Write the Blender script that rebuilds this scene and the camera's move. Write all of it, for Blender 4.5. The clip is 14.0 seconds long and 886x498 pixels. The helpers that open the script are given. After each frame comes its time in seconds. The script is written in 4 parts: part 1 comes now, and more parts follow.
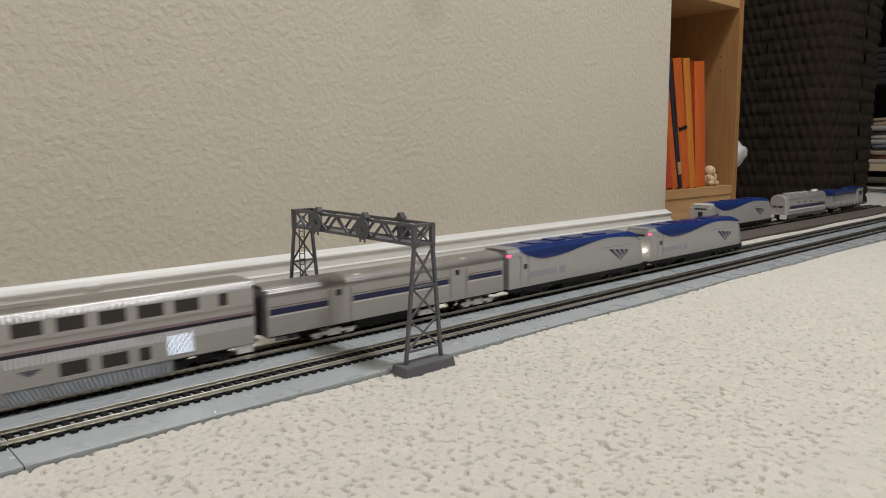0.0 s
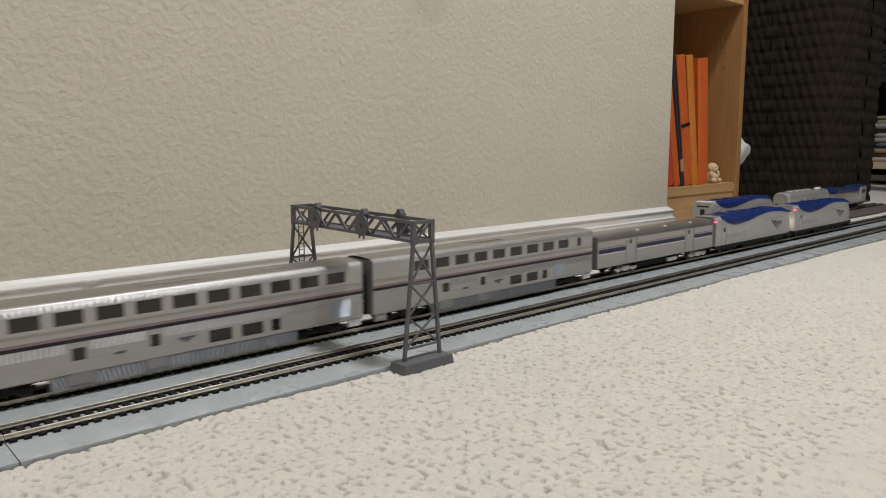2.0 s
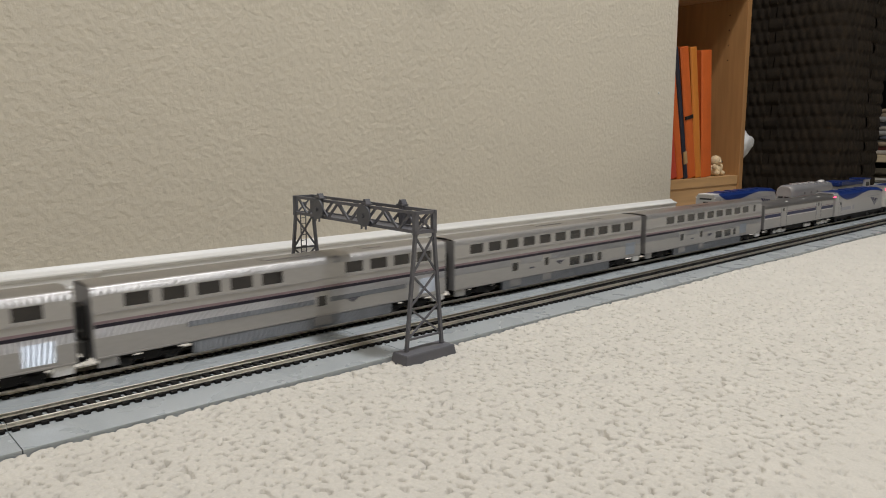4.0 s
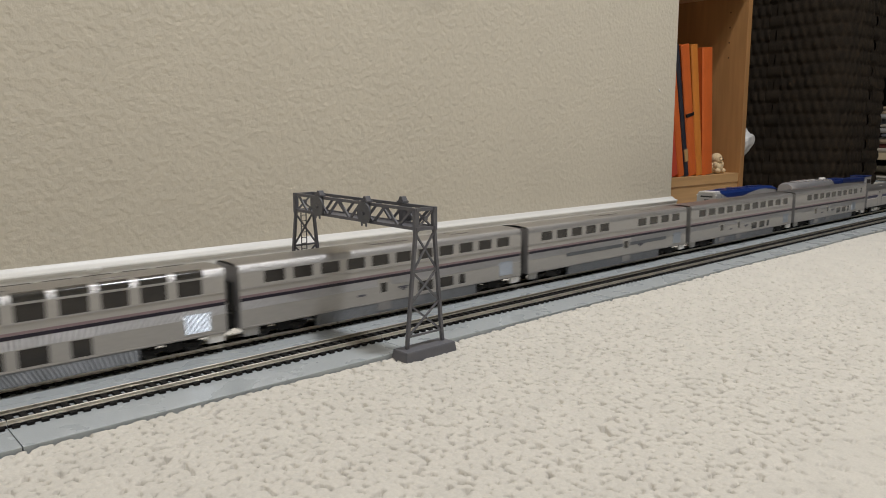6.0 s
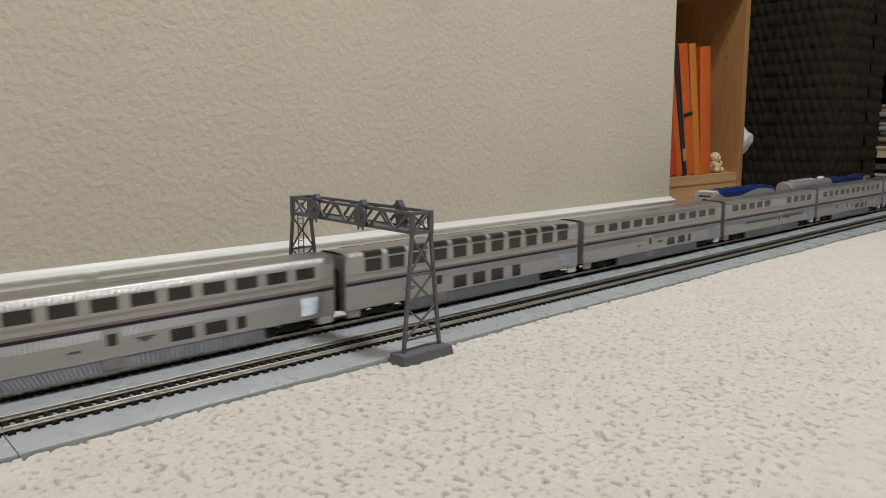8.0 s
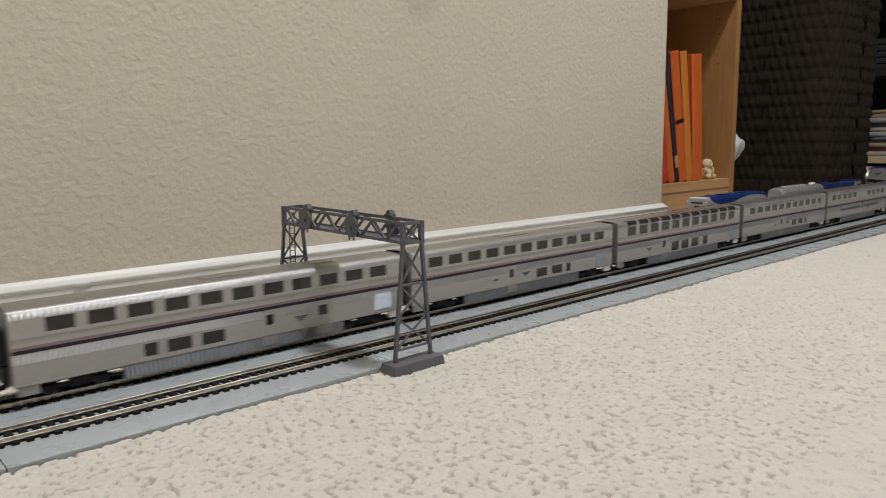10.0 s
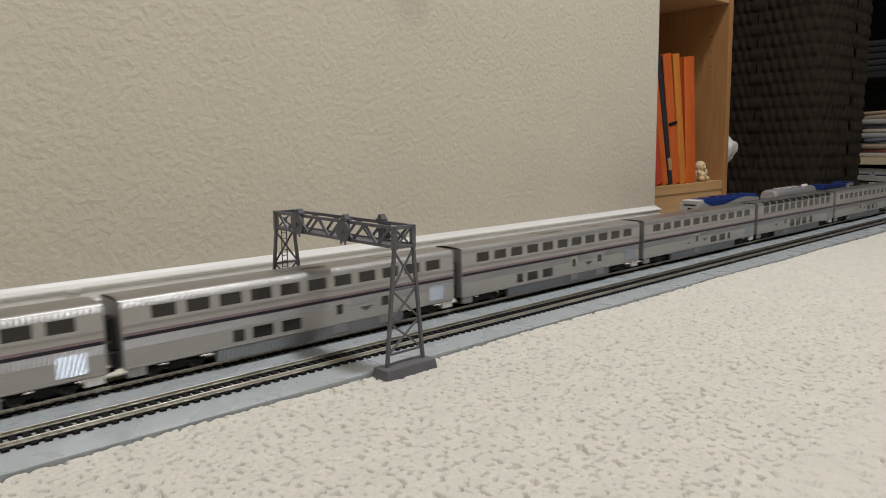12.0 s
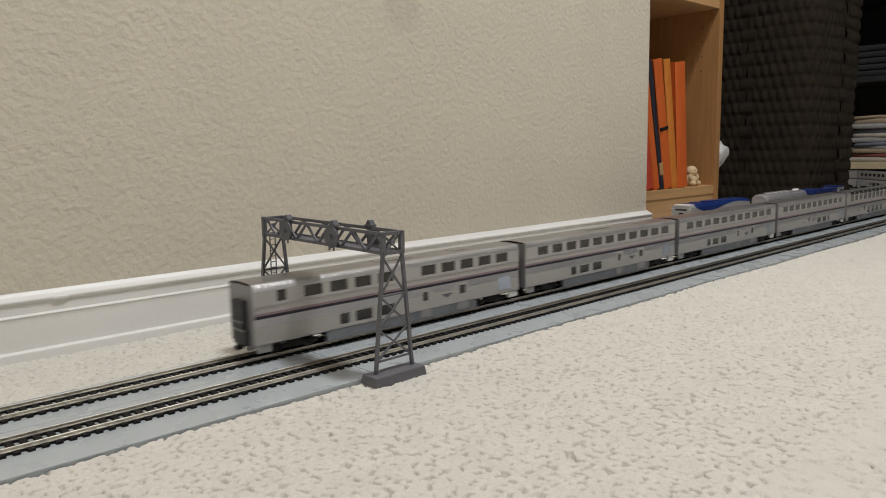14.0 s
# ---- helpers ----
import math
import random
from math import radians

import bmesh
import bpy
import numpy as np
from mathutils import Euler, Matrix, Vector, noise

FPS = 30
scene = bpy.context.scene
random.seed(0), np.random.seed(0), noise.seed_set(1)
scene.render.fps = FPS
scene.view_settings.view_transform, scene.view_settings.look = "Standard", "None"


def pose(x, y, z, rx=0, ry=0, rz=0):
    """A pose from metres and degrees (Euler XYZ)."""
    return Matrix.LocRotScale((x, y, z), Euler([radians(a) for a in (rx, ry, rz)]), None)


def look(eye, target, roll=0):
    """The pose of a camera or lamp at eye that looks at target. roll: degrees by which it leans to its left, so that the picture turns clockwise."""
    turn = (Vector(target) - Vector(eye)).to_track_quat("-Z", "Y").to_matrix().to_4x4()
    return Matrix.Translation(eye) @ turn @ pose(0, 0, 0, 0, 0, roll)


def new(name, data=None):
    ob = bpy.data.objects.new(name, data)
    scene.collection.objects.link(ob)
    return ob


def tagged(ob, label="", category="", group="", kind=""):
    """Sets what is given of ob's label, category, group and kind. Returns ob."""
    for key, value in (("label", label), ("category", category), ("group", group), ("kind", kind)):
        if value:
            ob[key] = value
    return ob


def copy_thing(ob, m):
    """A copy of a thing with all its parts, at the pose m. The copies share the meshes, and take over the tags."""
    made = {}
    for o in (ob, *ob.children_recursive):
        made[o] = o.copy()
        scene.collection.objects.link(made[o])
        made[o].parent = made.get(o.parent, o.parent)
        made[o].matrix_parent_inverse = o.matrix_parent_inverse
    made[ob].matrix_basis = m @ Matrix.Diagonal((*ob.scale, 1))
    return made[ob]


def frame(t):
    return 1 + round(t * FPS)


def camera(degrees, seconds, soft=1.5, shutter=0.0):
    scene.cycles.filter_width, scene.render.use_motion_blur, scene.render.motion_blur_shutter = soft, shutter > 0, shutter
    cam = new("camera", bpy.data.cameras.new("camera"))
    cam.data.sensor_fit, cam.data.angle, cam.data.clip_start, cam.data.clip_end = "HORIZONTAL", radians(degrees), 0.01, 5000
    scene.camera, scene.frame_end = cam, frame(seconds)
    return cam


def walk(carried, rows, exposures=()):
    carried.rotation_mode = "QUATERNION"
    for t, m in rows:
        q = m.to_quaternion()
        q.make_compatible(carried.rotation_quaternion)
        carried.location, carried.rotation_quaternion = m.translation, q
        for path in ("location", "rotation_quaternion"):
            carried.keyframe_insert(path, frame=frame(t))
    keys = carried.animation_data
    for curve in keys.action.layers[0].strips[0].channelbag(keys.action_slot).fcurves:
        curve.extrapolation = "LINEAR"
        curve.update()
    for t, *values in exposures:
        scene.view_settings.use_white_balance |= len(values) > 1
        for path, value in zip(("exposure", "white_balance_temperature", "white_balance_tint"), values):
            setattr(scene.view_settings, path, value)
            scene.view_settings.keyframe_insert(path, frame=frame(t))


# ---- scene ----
cam = camera(61.96, 14.0, soft=1.0, shutter=0.6)
walk(cam, [
    (0, look((-0.3342, -0.4358, 0.1540), (0.3340, 0.2955, 0.0172), -0.55)),
    (0.5, look((-0.3337, -0.4353, 0.1535), (0.3328, 0.2967, 0.0124), -0.46)),
    (1, look((-0.3332, -0.4350, 0.1553), (0.3327, 0.2976, 0.0144), -0.24)),
    (1.5, look((-0.3317, -0.4355, 0.1554), (0.3337, 0.2973, 0.0132), -0.20)),
    (2, look((-0.3311, -0.4357, 0.1548), (0.3341, 0.2971, 0.0118), -0.23)),
    (2.5, look((-0.3314, -0.4358, 0.1533), (0.3339, 0.2969, 0.0097), -0.15)),
    (3, look((-0.3313, -0.4353, 0.1520), (0.3329, 0.2973, 0.0031), -0.10)),
    (5.5, look((-0.3297, -0.4357, 0.1539), (0.3306, 0.2996, 0.0011), -0.23)),
    (6, look((-0.3300, -0.4353, 0.1513), (0.3307, 0.2994, -0.0022), -0.27)),
    (6.5, look((-0.3294, -0.4360, 0.1529), (0.3310, 0.2981, -0.0051), -0.27)),
    (7, look((-0.3292, -0.4356, 0.1529), (0.3315, 0.2983, -0.0047), -0.28)),
    (7.5, look((-0.3288, -0.4360, 0.1539), (0.3322, 0.2978, -0.0029), -0.35)),
    (8, look((-0.3278, -0.4363, 0.1549), (0.3329, 0.2979, -0.0008), -0.45)),
    (10.5, look((-0.3256, -0.4396, 0.1581), (0.3423, 0.2903, 0.0126), -0.72)),
    (11, look((-0.3251, -0.4405, 0.1586), (0.3430, 0.2894, 0.0141), -0.82)),
    (11.5, look((-0.3250, -0.4405, 0.1582), (0.3446, 0.2881, 0.0137), -0.90)),
    (12, look((-0.3240, -0.4406, 0.1581), (0.3476, 0.2863, 0.0148), -0.92)),
    (12.5, look((-0.3226, -0.4411, 0.1570), (0.3517, 0.2839, 0.0172), -0.96)),
    (13, look((-0.3218, -0.4416, 0.1576), (0.3542, 0.2824, 0.0199), -1.01)),
    (13.5, look((-0.3202, -0.4415, 0.1590), (0.3565, 0.2815, 0.0204), -0.97)),
    (14, look((-0.3196, -0.4407, 0.1582), (0.3591, 0.2809, 0.0216), -1.02)),
])

# ---- light: one warm ceiling lamp and an added fill light, white room around them ----
scene.view_settings.exposure = 0.0
world = bpy.data.worlds.new("world")
scene.world = world
world.use_nodes = True
world.node_tree.nodes["Background"].inputs[0].default_value = (1.0, 0.9, 0.78, 1)
world.node_tree.nodes["Background"].inputs[1].default_value = 0.02


def area_lamp(name, x, y, z, size, watts, colour):
    data = bpy.data.lights.new(name, "AREA")
    data.shape, data.size, data.energy, data.color = "DISK", size, watts, colour
    ob = new(name, data)
    ob.matrix_world = pose(x, y, z)
    return ob


area_lamp("ceiling_lamp_light", 0.62, -0.52, 2.33, 0.28, 40, (0.985, 0.995, 1.02))
# fill added to brighten the left side; no lamp is known there
area_lamp("fill_light", -1.8, -1.1, 2.33, 0.34, 19, (0.985, 0.995, 1.02))


# ---- materials ----
def mat(name, colour, rough=0.5, metal=0.0, var=0.12, scale=60.0, fine=900.0, bump=0.0, bump_scale=400.0,
        emit=None, strength=0.0, stretch=(1, 1, 1), coat=0.0):
    """Two scales of tone (wear and grain), uneven gloss and a fine relief."""
    m = bpy.data.materials.new(name)
    m.use_nodes = True
    nt = m.node_tree
    b = nt.nodes["Principled BSDF"]
    tc = nt.nodes.new("ShaderNodeTexCoord")
    mp = nt.nodes.new("ShaderNodeMapping")
    mp.inputs["Scale"].default_value = stretch
    nt.links.new(tc.outputs["Object"], mp.inputs[0])

    def noise_at(s, detail):
        n = nt.nodes.new("ShaderNodeTexNoise")
        n.inputs["Scale"].default_value, n.inputs["Detail"].default_value = s, detail
        nt.links.new(mp.outputs[0], n.inputs["Vector"])
        return n

    big, small = noise_at(scale, 4), noise_at(fine, 2)
    add = nt.nodes.new("ShaderNodeMath")
    add.operation = "ADD"
    nt.links.new(big.outputs["Fac"], add.inputs[0])
    nt.links.new(small.outputs["Fac"], add.inputs[1])
    rng = nt.nodes.new("ShaderNodeMapRange")
    rng.inputs[1].default_value, rng.inputs[2].default_value = 0.7, 1.3
    rng.inputs[3].default_value, rng.inputs[4].default_value = 1 - var, 1 + var
    nt.links.new(add.outputs[0], rng.inputs[0])
    mix = nt.nodes.new("ShaderNodeVectorMath")
    mix.operation = "SCALE"
    mix.inputs[0].default_value = colour
    nt.links.new(rng.outputs[0], mix.inputs["Scale"])
    nt.links.new(mix.outputs[0], b.inputs["Base Color"])
    r2 = nt.nodes.new("ShaderNodeMapRange")
    r2.inputs[3].default_value, r2.inputs[4].default_value = max(rough - 0.1, 0.02), min(rough + 0.1, 1)
    nt.links.new(big.outputs["Fac"], r2.inputs[0])
    nt.links.new(r2.outputs[0], b.inputs["Roughness"])
    b.inputs["Metallic"].default_value = metal
    b.inputs["Coat Weight"].default_value = coat
    if bump:
        bn = noise_at(bump_scale, 3)
        bp = nt.nodes.new("ShaderNodeBump")
        bp.inputs["Strength"].default_value, bp.inputs["Distance"].default_value = 1.0, bump
        nt.links.new(bn.outputs["Fac"], bp.inputs["Height"])
        nt.links.new(bp.outputs[0], b.inputs["Normal"])
    if emit:
        b.inputs["Emission Color"].default_value = (*emit, 1)
        b.inputs["Emission Strength"].default_value = strength
    return m


def ribbed(m, pitch, depth, axis="Z"):
    """Adds fine parallel ribs, as on stainless steel cladding, to a material."""
    nt = m.node_tree
    tc = nt.nodes.new("ShaderNodeTexCoord")
    w = nt.nodes.new("ShaderNodeTexWave")
    w.bands_direction = axis
    w.inputs["Scale"].default_value = 0.314 / pitch
    bp = nt.nodes.new("ShaderNodeBump")
    bp.inputs["Distance"].default_value = depth
    nt.links.new(tc.outputs["Object"], w.inputs["Vector"])
    nt.links.new(w.outputs["Fac"], bp.inputs["Height"])
    nt.links.new(bp.outputs[0], nt.nodes["Principled BSDF"].inputs["Normal"])
    return m


WALL = mat("wall_paint", (0.645, 0.592, 0.488), 0.75, var=0.03, scale=6, fine=200, bump=0.0013, bump_scale=165)


def stain(m, centre, radius, depth):
    """A soft old smudge on a painted surface."""
    nt = m.node_tree
    b = nt.nodes["Principled BSDF"]
    base = b.inputs["Base Color"].links[0].from_socket
    tc = nt.nodes.new("ShaderNodeTexCoord")
    d = nt.nodes.new("ShaderNodeVectorMath")
    d.operation = "DISTANCE"
    d.inputs[1].default_value = centre
    r = nt.nodes.new("ShaderNodeMapRange")
    r.interpolation_type = "SMOOTHSTEP"
    r.inputs[1].default_value, r.inputs[2].default_value = radius * 0.4, radius
    r.inputs[3].default_value, r.inputs[4].default_value = 1 - depth, 1.0
    k = nt.nodes.new("ShaderNodeVectorMath")
    k.operation = "SCALE"
    nt.links.new(tc.outputs["Object"], d.inputs[0])
    nt.links.new(d.outputs["Value"], r.inputs[0])
    nt.links.new(base, k.inputs[0])
    nt.links.new(r.outputs[0], k.inputs["Scale"])
    nt.links.new(k.outputs[0], b.inputs["Base Color"])


stain(WALL, (0.263, 0.2407, 0.320), 0.036, 0.10)
CEIL = mat("ceiling_paint", (0.78, 0.75, 0.7), 0.8, var=0.03, scale=6, bump=0.001, bump_scale=100)
TRIM = mat("white_trim_paint", (0.71, 0.70, 0.67), 0.38, var=0.04, scale=12, bump=0.0002, bump_scale=150)
CARPET = mat("cream_wool", (0.59, 0.558, 0.50), 0.95, var=0.06, scale=45, fine=700, bump=0.00025, bump_scale=1400)
BED = mat("grey_track_bed", (0.395, 0.425, 0.438), 0.28, var=0.06, scale=30, fine=1500, bump=0.00012, bump_scale=700, coat=0.2)
BED_BROWN = mat("brown_track_bed", (0.105, 0.085, 0.070), 0.8, var=0.3, scale=300, fine=2000, bump=0.0006, bump_scale=1500)
TIE = mat("black_tie_plastic", (0.008, 0.0072, 0.0068), 0.7, var=0.3, scale=200, bump=0.0002, bump_scale=2500, stretch=(1, 0.1, 1))
RAIL = mat("nickel_rail", (0.70, 0.66, 0.58), 0.36, 0.95, var=0.15, scale=60)
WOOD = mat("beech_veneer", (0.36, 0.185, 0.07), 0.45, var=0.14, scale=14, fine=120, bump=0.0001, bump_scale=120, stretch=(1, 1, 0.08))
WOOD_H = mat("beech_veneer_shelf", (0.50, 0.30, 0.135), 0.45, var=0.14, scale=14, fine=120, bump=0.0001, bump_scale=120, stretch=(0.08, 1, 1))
GANTRY = mat("grey_model_plastic", (0.112, 0.112, 0.126), 0.5, var=0.1, scale=100, fine=1500)
SIGNAL = mat("dark_signal_plastic", (0.095, 0.097, 0.108), 0.45, var=0.1, scale=200)
SILVER = ribbed(mat("silver_cladding", (0.56, 0.55, 0.56), 0.36, 0.85, var=0.06, scale=50, fine=600, stretch=(0.3, 1, 1)), 0.0006, 0.00014)
SHOULDER = ribbed(mat("silver_shoulder", (0.52, 0.51, 0.505), 0.40, 0.8, var=0.06, scale=50, fine=600, stretch=(0.3, 1, 1)), 0.0006, 0.00014)
SILVER_PLAIN = ribbed(mat("silver_band", (0.47, 0.455, 0.46), 0.30, 0.75, var=0.06, scale=40, fine=500, stretch=(0.3, 1, 1)), 0.0012, 0.00011)
SILVER_ROOF = ribbed(mat("silver_roof", (0.36, 0.345, 0.335), 0.34, 0.8, var=0.06, scale=50), 0.0016, 0.00010, "Y")
STEEL = ribbed(mat("bright_steel_panel", (0.52, 0.56, 0.62), 0.42, 1.0, var=0.05, scale=80), 0.0006, 0.00025)
SKIRT = ribbed(mat("grey_skirt", (0.22, 0.228, 0.245), 0.38, 0.65, var=0.14, scale=90), 0.0007, 0.00018)
DARK = mat("black_underframe", (0.018, 0.017, 0.017), 0.7, var=0.3, scale=150)
BRIGHT = mat("bright_truck_frame", (0.80, 0.79, 0.77), 0.3, 0.3, var=0.1, scale=250)
WHEEL = mat("blackened_wheel", (0.05, 0.048, 0.046), 0.4, 0.8, var=0.2, scale=200)
TRUCK = mat("grey_truck_frame", (0.42, 0.41, 0.40), 0.35, 0.6, var=0.2, scale=250)
RUBBER = mat("black_diaphragm", (0.03, 0.03, 0.032), 0.6, var=0.2, scale=150, bump=0.0003, bump_scale=900, stretch=(1, 0.1, 0.1))
CAR_END = mat("grey_car_end", (0.30, 0.29, 0.29), 0.5, 0.4, var=0.1, scale=80)
GLASS = mat("tinted_glass", (0.026, 0.023, 0.021), 0.12, var=0.2, scale=100)
SKYGLASS = mat("dark_roof_glass", (0.035, 0.033, 0.03), 0.1, var=0.2, scale=100)
NAVY = mat("navy_stripe", (0.016, 0.019, 0.075), 0.4, var=0.1, scale=100)
PURPLE = mat("dark_purple_stripe", (0.013, 0.009, 0.022), 0.45, var=0.1, scale=100)
MATTE = mat("satin_silver_paint", (0.455, 0.442, 0.428), 0.42, 0.45, var=0.05, scale=40, fine=500, stretch=(0.3, 1, 1))
MAUVE = mat("mauve_stripe", (0.27, 0.195, 0.21), 0.45, var=0.1, scale=100)
RED = mat("red_stripe", (0.22, 0.13, 0.14), 0.45, var=0.1, scale=100)
BLUE = mat("blue_loco_paint", (0.010, 0.030, 0.145), 0.33, var=0.12, scale=60)
PARKED = mat("pale_silver_paint", (0.60, 0.59, 0.60), 0.24, 0.6, var=0.05, scale=60)
LOCO = mat("silver_loco_paint", (0.47, 0.46, 0.455), 0.33, 0.35, var=0.05, scale=50)
LETTER = mat("faded_grey_lettering", (0.36, 0.36, 0.40), 0.5, var=0.1, scale=300)
EMBLEM = mat("dark_emblem_print", (0.10, 0.10, 0.125), 0.5, var=0.1, scale=300)
WHITE_P = mat("white_model_paint", (0.72, 0.70, 0.67), 0.4, var=0.05, scale=100)
TAIL = mat("red_marker_light", (0.6, 0.02, 0.05), 0.3, emit=(1.0, 0.04, 0.12), strength=6)
HEAD = mat("white_headlight", (0.9, 0.9, 0.8), 0.3, emit=(1.0, 0.93, 0.75), strength=55)
PEGHOLE = mat("drilled_hole", (0.10, 0.055, 0.025), 0.8, var=0.1, scale=100)
WICKER = mat("dark_brown_wicker", (0.0185, 0.0130, 0.0078), 0.9, var=0.4, scale=30, fine=300, bump=0.0006, bump_scale=300)
for m in (WICKER, TIE, DARK):
    m.node_tree.nodes["Principled BSDF"].inputs["Specular IOR Level"].default_value = 0.22
ORANGE = mat("orange_cloth", (0.60, 0.115, 0.015), 0.6, var=0.12, scale=30)
ORANGE2 = mat("light_orange_cloth", (0.60, 0.20, 0.025), 0.6, var=0.12, scale=30)
REDBOOK = mat("red_orange_cloth", (0.50, 0.055, 0.025), 0.6, var=0.12, scale=30)
NAVYBOOK = mat("dark_blue_cloth", (0.014, 0.016, 0.030), 0.55, var=0.2, scale=40)
TAN = mat("tan_label", (0.45, 0.28, 0.12), 0.6, var=0.1, scale=40)
PAGES = mat("book_pages", (0.6, 0.54, 0.42), 0.8, var=0.1, scale=400, stretch=(20, 1, 1))
PLUSH = mat("cream_plush", (0.66, 0.50, 0.30), 0.95, var=0.15, scale=200, bump=0.001, bump_scale=900)
BLACK = mat("black_plastic", (0.012, 0.012, 0.012), 0.35, var=0.2, scale=100)
BAG = mat("white_plastic_bag", (0.62, 0.62, 0.62), 0.35, var=0.08, scale=40, bump=0.002, bump_scale=60)
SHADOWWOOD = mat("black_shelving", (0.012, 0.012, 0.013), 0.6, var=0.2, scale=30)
PALEWOOD = mat("pale_board", (0.52, 0.42, 0.28), 0.5, var=0.12, scale=15, fine=120, stretch=(1, 0.08, 1))
CLOTHS = [mat("folded_" + n, c, 0.9, var=0.15, scale=60, bump=0.001, bump_scale=500) for n, c in (
    ("red", (0.20, 0.06, 0.05)), ("cream", (0.42, 0.37, 0.31)), ("slate", (0.16, 0.17, 0.21)),
    ("tan", (0.34, 0.26, 0.18)), ("grey", (0.32, 0.31, 0.30)))]


# ---- mesh helpers ----
def empty(name, m=None):
    ob = new(name)
    ob.empty_display_size = 0.01
    if m is not None:
        ob.matrix_basis = m
    return ob


def part(name, bm, material, parent=None, label=""):
    me = bpy.data.meshes.new(name)
    bmesh.ops.recalc_face_normals(bm, faces=bm.faces)
    bm.to_mesh(me)
    bm.free()
    me.materials.append(material)
    ob = new(name, me)
    if parent is not None:
        ob.parent = parent
    return tagged(ob, label) if label else ob


def smooth(ob, angle=40):
    ob.data.shade_smooth()
    ob.data.set_sharp_from_angle(angle=radians(angle))
    return ob


def box(bm, x0, x1, y0, y1, z0, z1, bevel=0.0):
    vs = [bm.verts.new(p) for p in ((x0, y0, z0), (x1, y0, z0), (x1, y1, z0), (x0, y1, z0),
                                    (x0, y0, z1), (x1, y0, z1), (x1, y1, z1), (x0, y1, z1))]
    fs = [bm.faces.new([vs[i] for i in f]) for f in
          ((3, 2, 1, 0), (4, 5, 6, 7), (0, 1, 5, 4), (1, 2, 6, 5), (2, 3, 7, 6), (3, 0, 4, 7))]
    if bevel:
        es = list({e for f in fs for e in f.edges})
        bmesh.ops.bevel(bm, geom=es, offset=bevel, segments=2, affect="EDGES", profile=0.5)
    return bm


def boxes(*rows, bevel=0.0):
    bm = bmesh.new()
    for r in rows:
        box(bm, *r, bevel=bevel)
    return bm


def bar(bm, a, b, w, h=None):
    """A straight square bar from a to b."""
    a, b = Vector(a), Vector(b)
    d = b - a
    q = d.to_track_quat("Z", "Y").to_matrix()
    h = h or w
    vs = []
    for p in (a, b):
        for sx, sy in ((-1, -1), (1, -1), (1, 1), (-1, 1)):
            vs.append(bm.verts.new(p + q @ Vector((sx * w / 2, sy * h / 2, 0))))
    for f in ((3, 2, 1, 0), (4, 5, 6, 7), (0, 1, 5, 4), (1, 2, 6, 5), (2, 3, 7, 6), (3, 0, 4, 7)):
        bm.faces.new([vs[i] for i in f])
    return bm


def disc(bm, centre, axis, r0, r1, depth, n=20):
    """A drum or cone along axis, centred."""
    q = Vector(axis).to_track_quat("Z", "Y").to_matrix().to_4x4()
    bmesh.ops.create_cone(bm, cap_ends=True, segments=n, radius1=r0, radius2=r1, depth=depth,
                          matrix=Matrix.Translation(centre) @ q)
    return bm


def loft(bm, rings, close=True, caps=True):
    """Skins a row of rings of points, all of one length."""
    vr = [[bm.verts.new(p) for p in ring] for ring in rings]
    n = len(vr[0])
    for a, b in zip(vr, vr[1:]):
        for i in range(n if close else n - 1):
            j = (i + 1) % n
            bm.faces.new((a[i], a[j], b[j], b[i]))
    if caps:
        bm.faces.new(vr[0][::-1])
        bm.faces.new(vr[-1])
    return bm


def holed_wall(bm, y, x0, x1, z0, z1, holes, inward, depth=0.0008):
    """An upright sheet at y with rectangular openings and their reveals. holes: rows of x0, x1, z0, z1."""
    xs = sorted({x0, x1, *(h[0] for h in holes), *(h[1] for h in holes)})
    zs = sorted({z0, z1, *(h[2] for h in holes), *(h[3] for h in holes)})
    vs = {}

    def v(i, k):
        if (i, k) not in vs:
            vs[i, k] = bm.verts.new((xs[i], y, zs[k]))
        return vs[i, k]

    for i in range(len(xs) - 1):
        for k in range(len(zs) - 1):
            cx, cz = (xs[i] + xs[i + 1]) / 2, (zs[k] + zs[k + 1]) / 2
            if not any(h[0] < cx < h[1] and h[2] < cz < h[3] for h in holes):
                bm.faces.new((v(i, k), v(i + 1, k), v(i + 1, k + 1), v(i, k + 1)))
    for a, b, c, d in holes:
        o = [vs[xs.index(p), zs.index(r)] for p, r in ((a, c), (b, c), (b, d), (a, d))]
        n = [bm.verts.new((p, y + inward * depth, r)) for p, r in ((a, c), (b, c), (b, d), (a, d))]
        for i in range(4):
            bm.faces.new((o[i], o[(i + 1) % 4], n[(i + 1) % 4], n[i]))


def blob(bm, c, r, seg=16):
    bmesh.ops.create_uvsphere(bm, u_segments=seg, v_segments=seg // 2 + 2, radius=1.0,
                              matrix=Matrix.Translation(c) @ Matrix.Diagonal((*r, 1)))


# ---- the room ----
FLOOR_Z = -0.0045
WALL_Y = 0.2407
CORNER_X = 0.8050


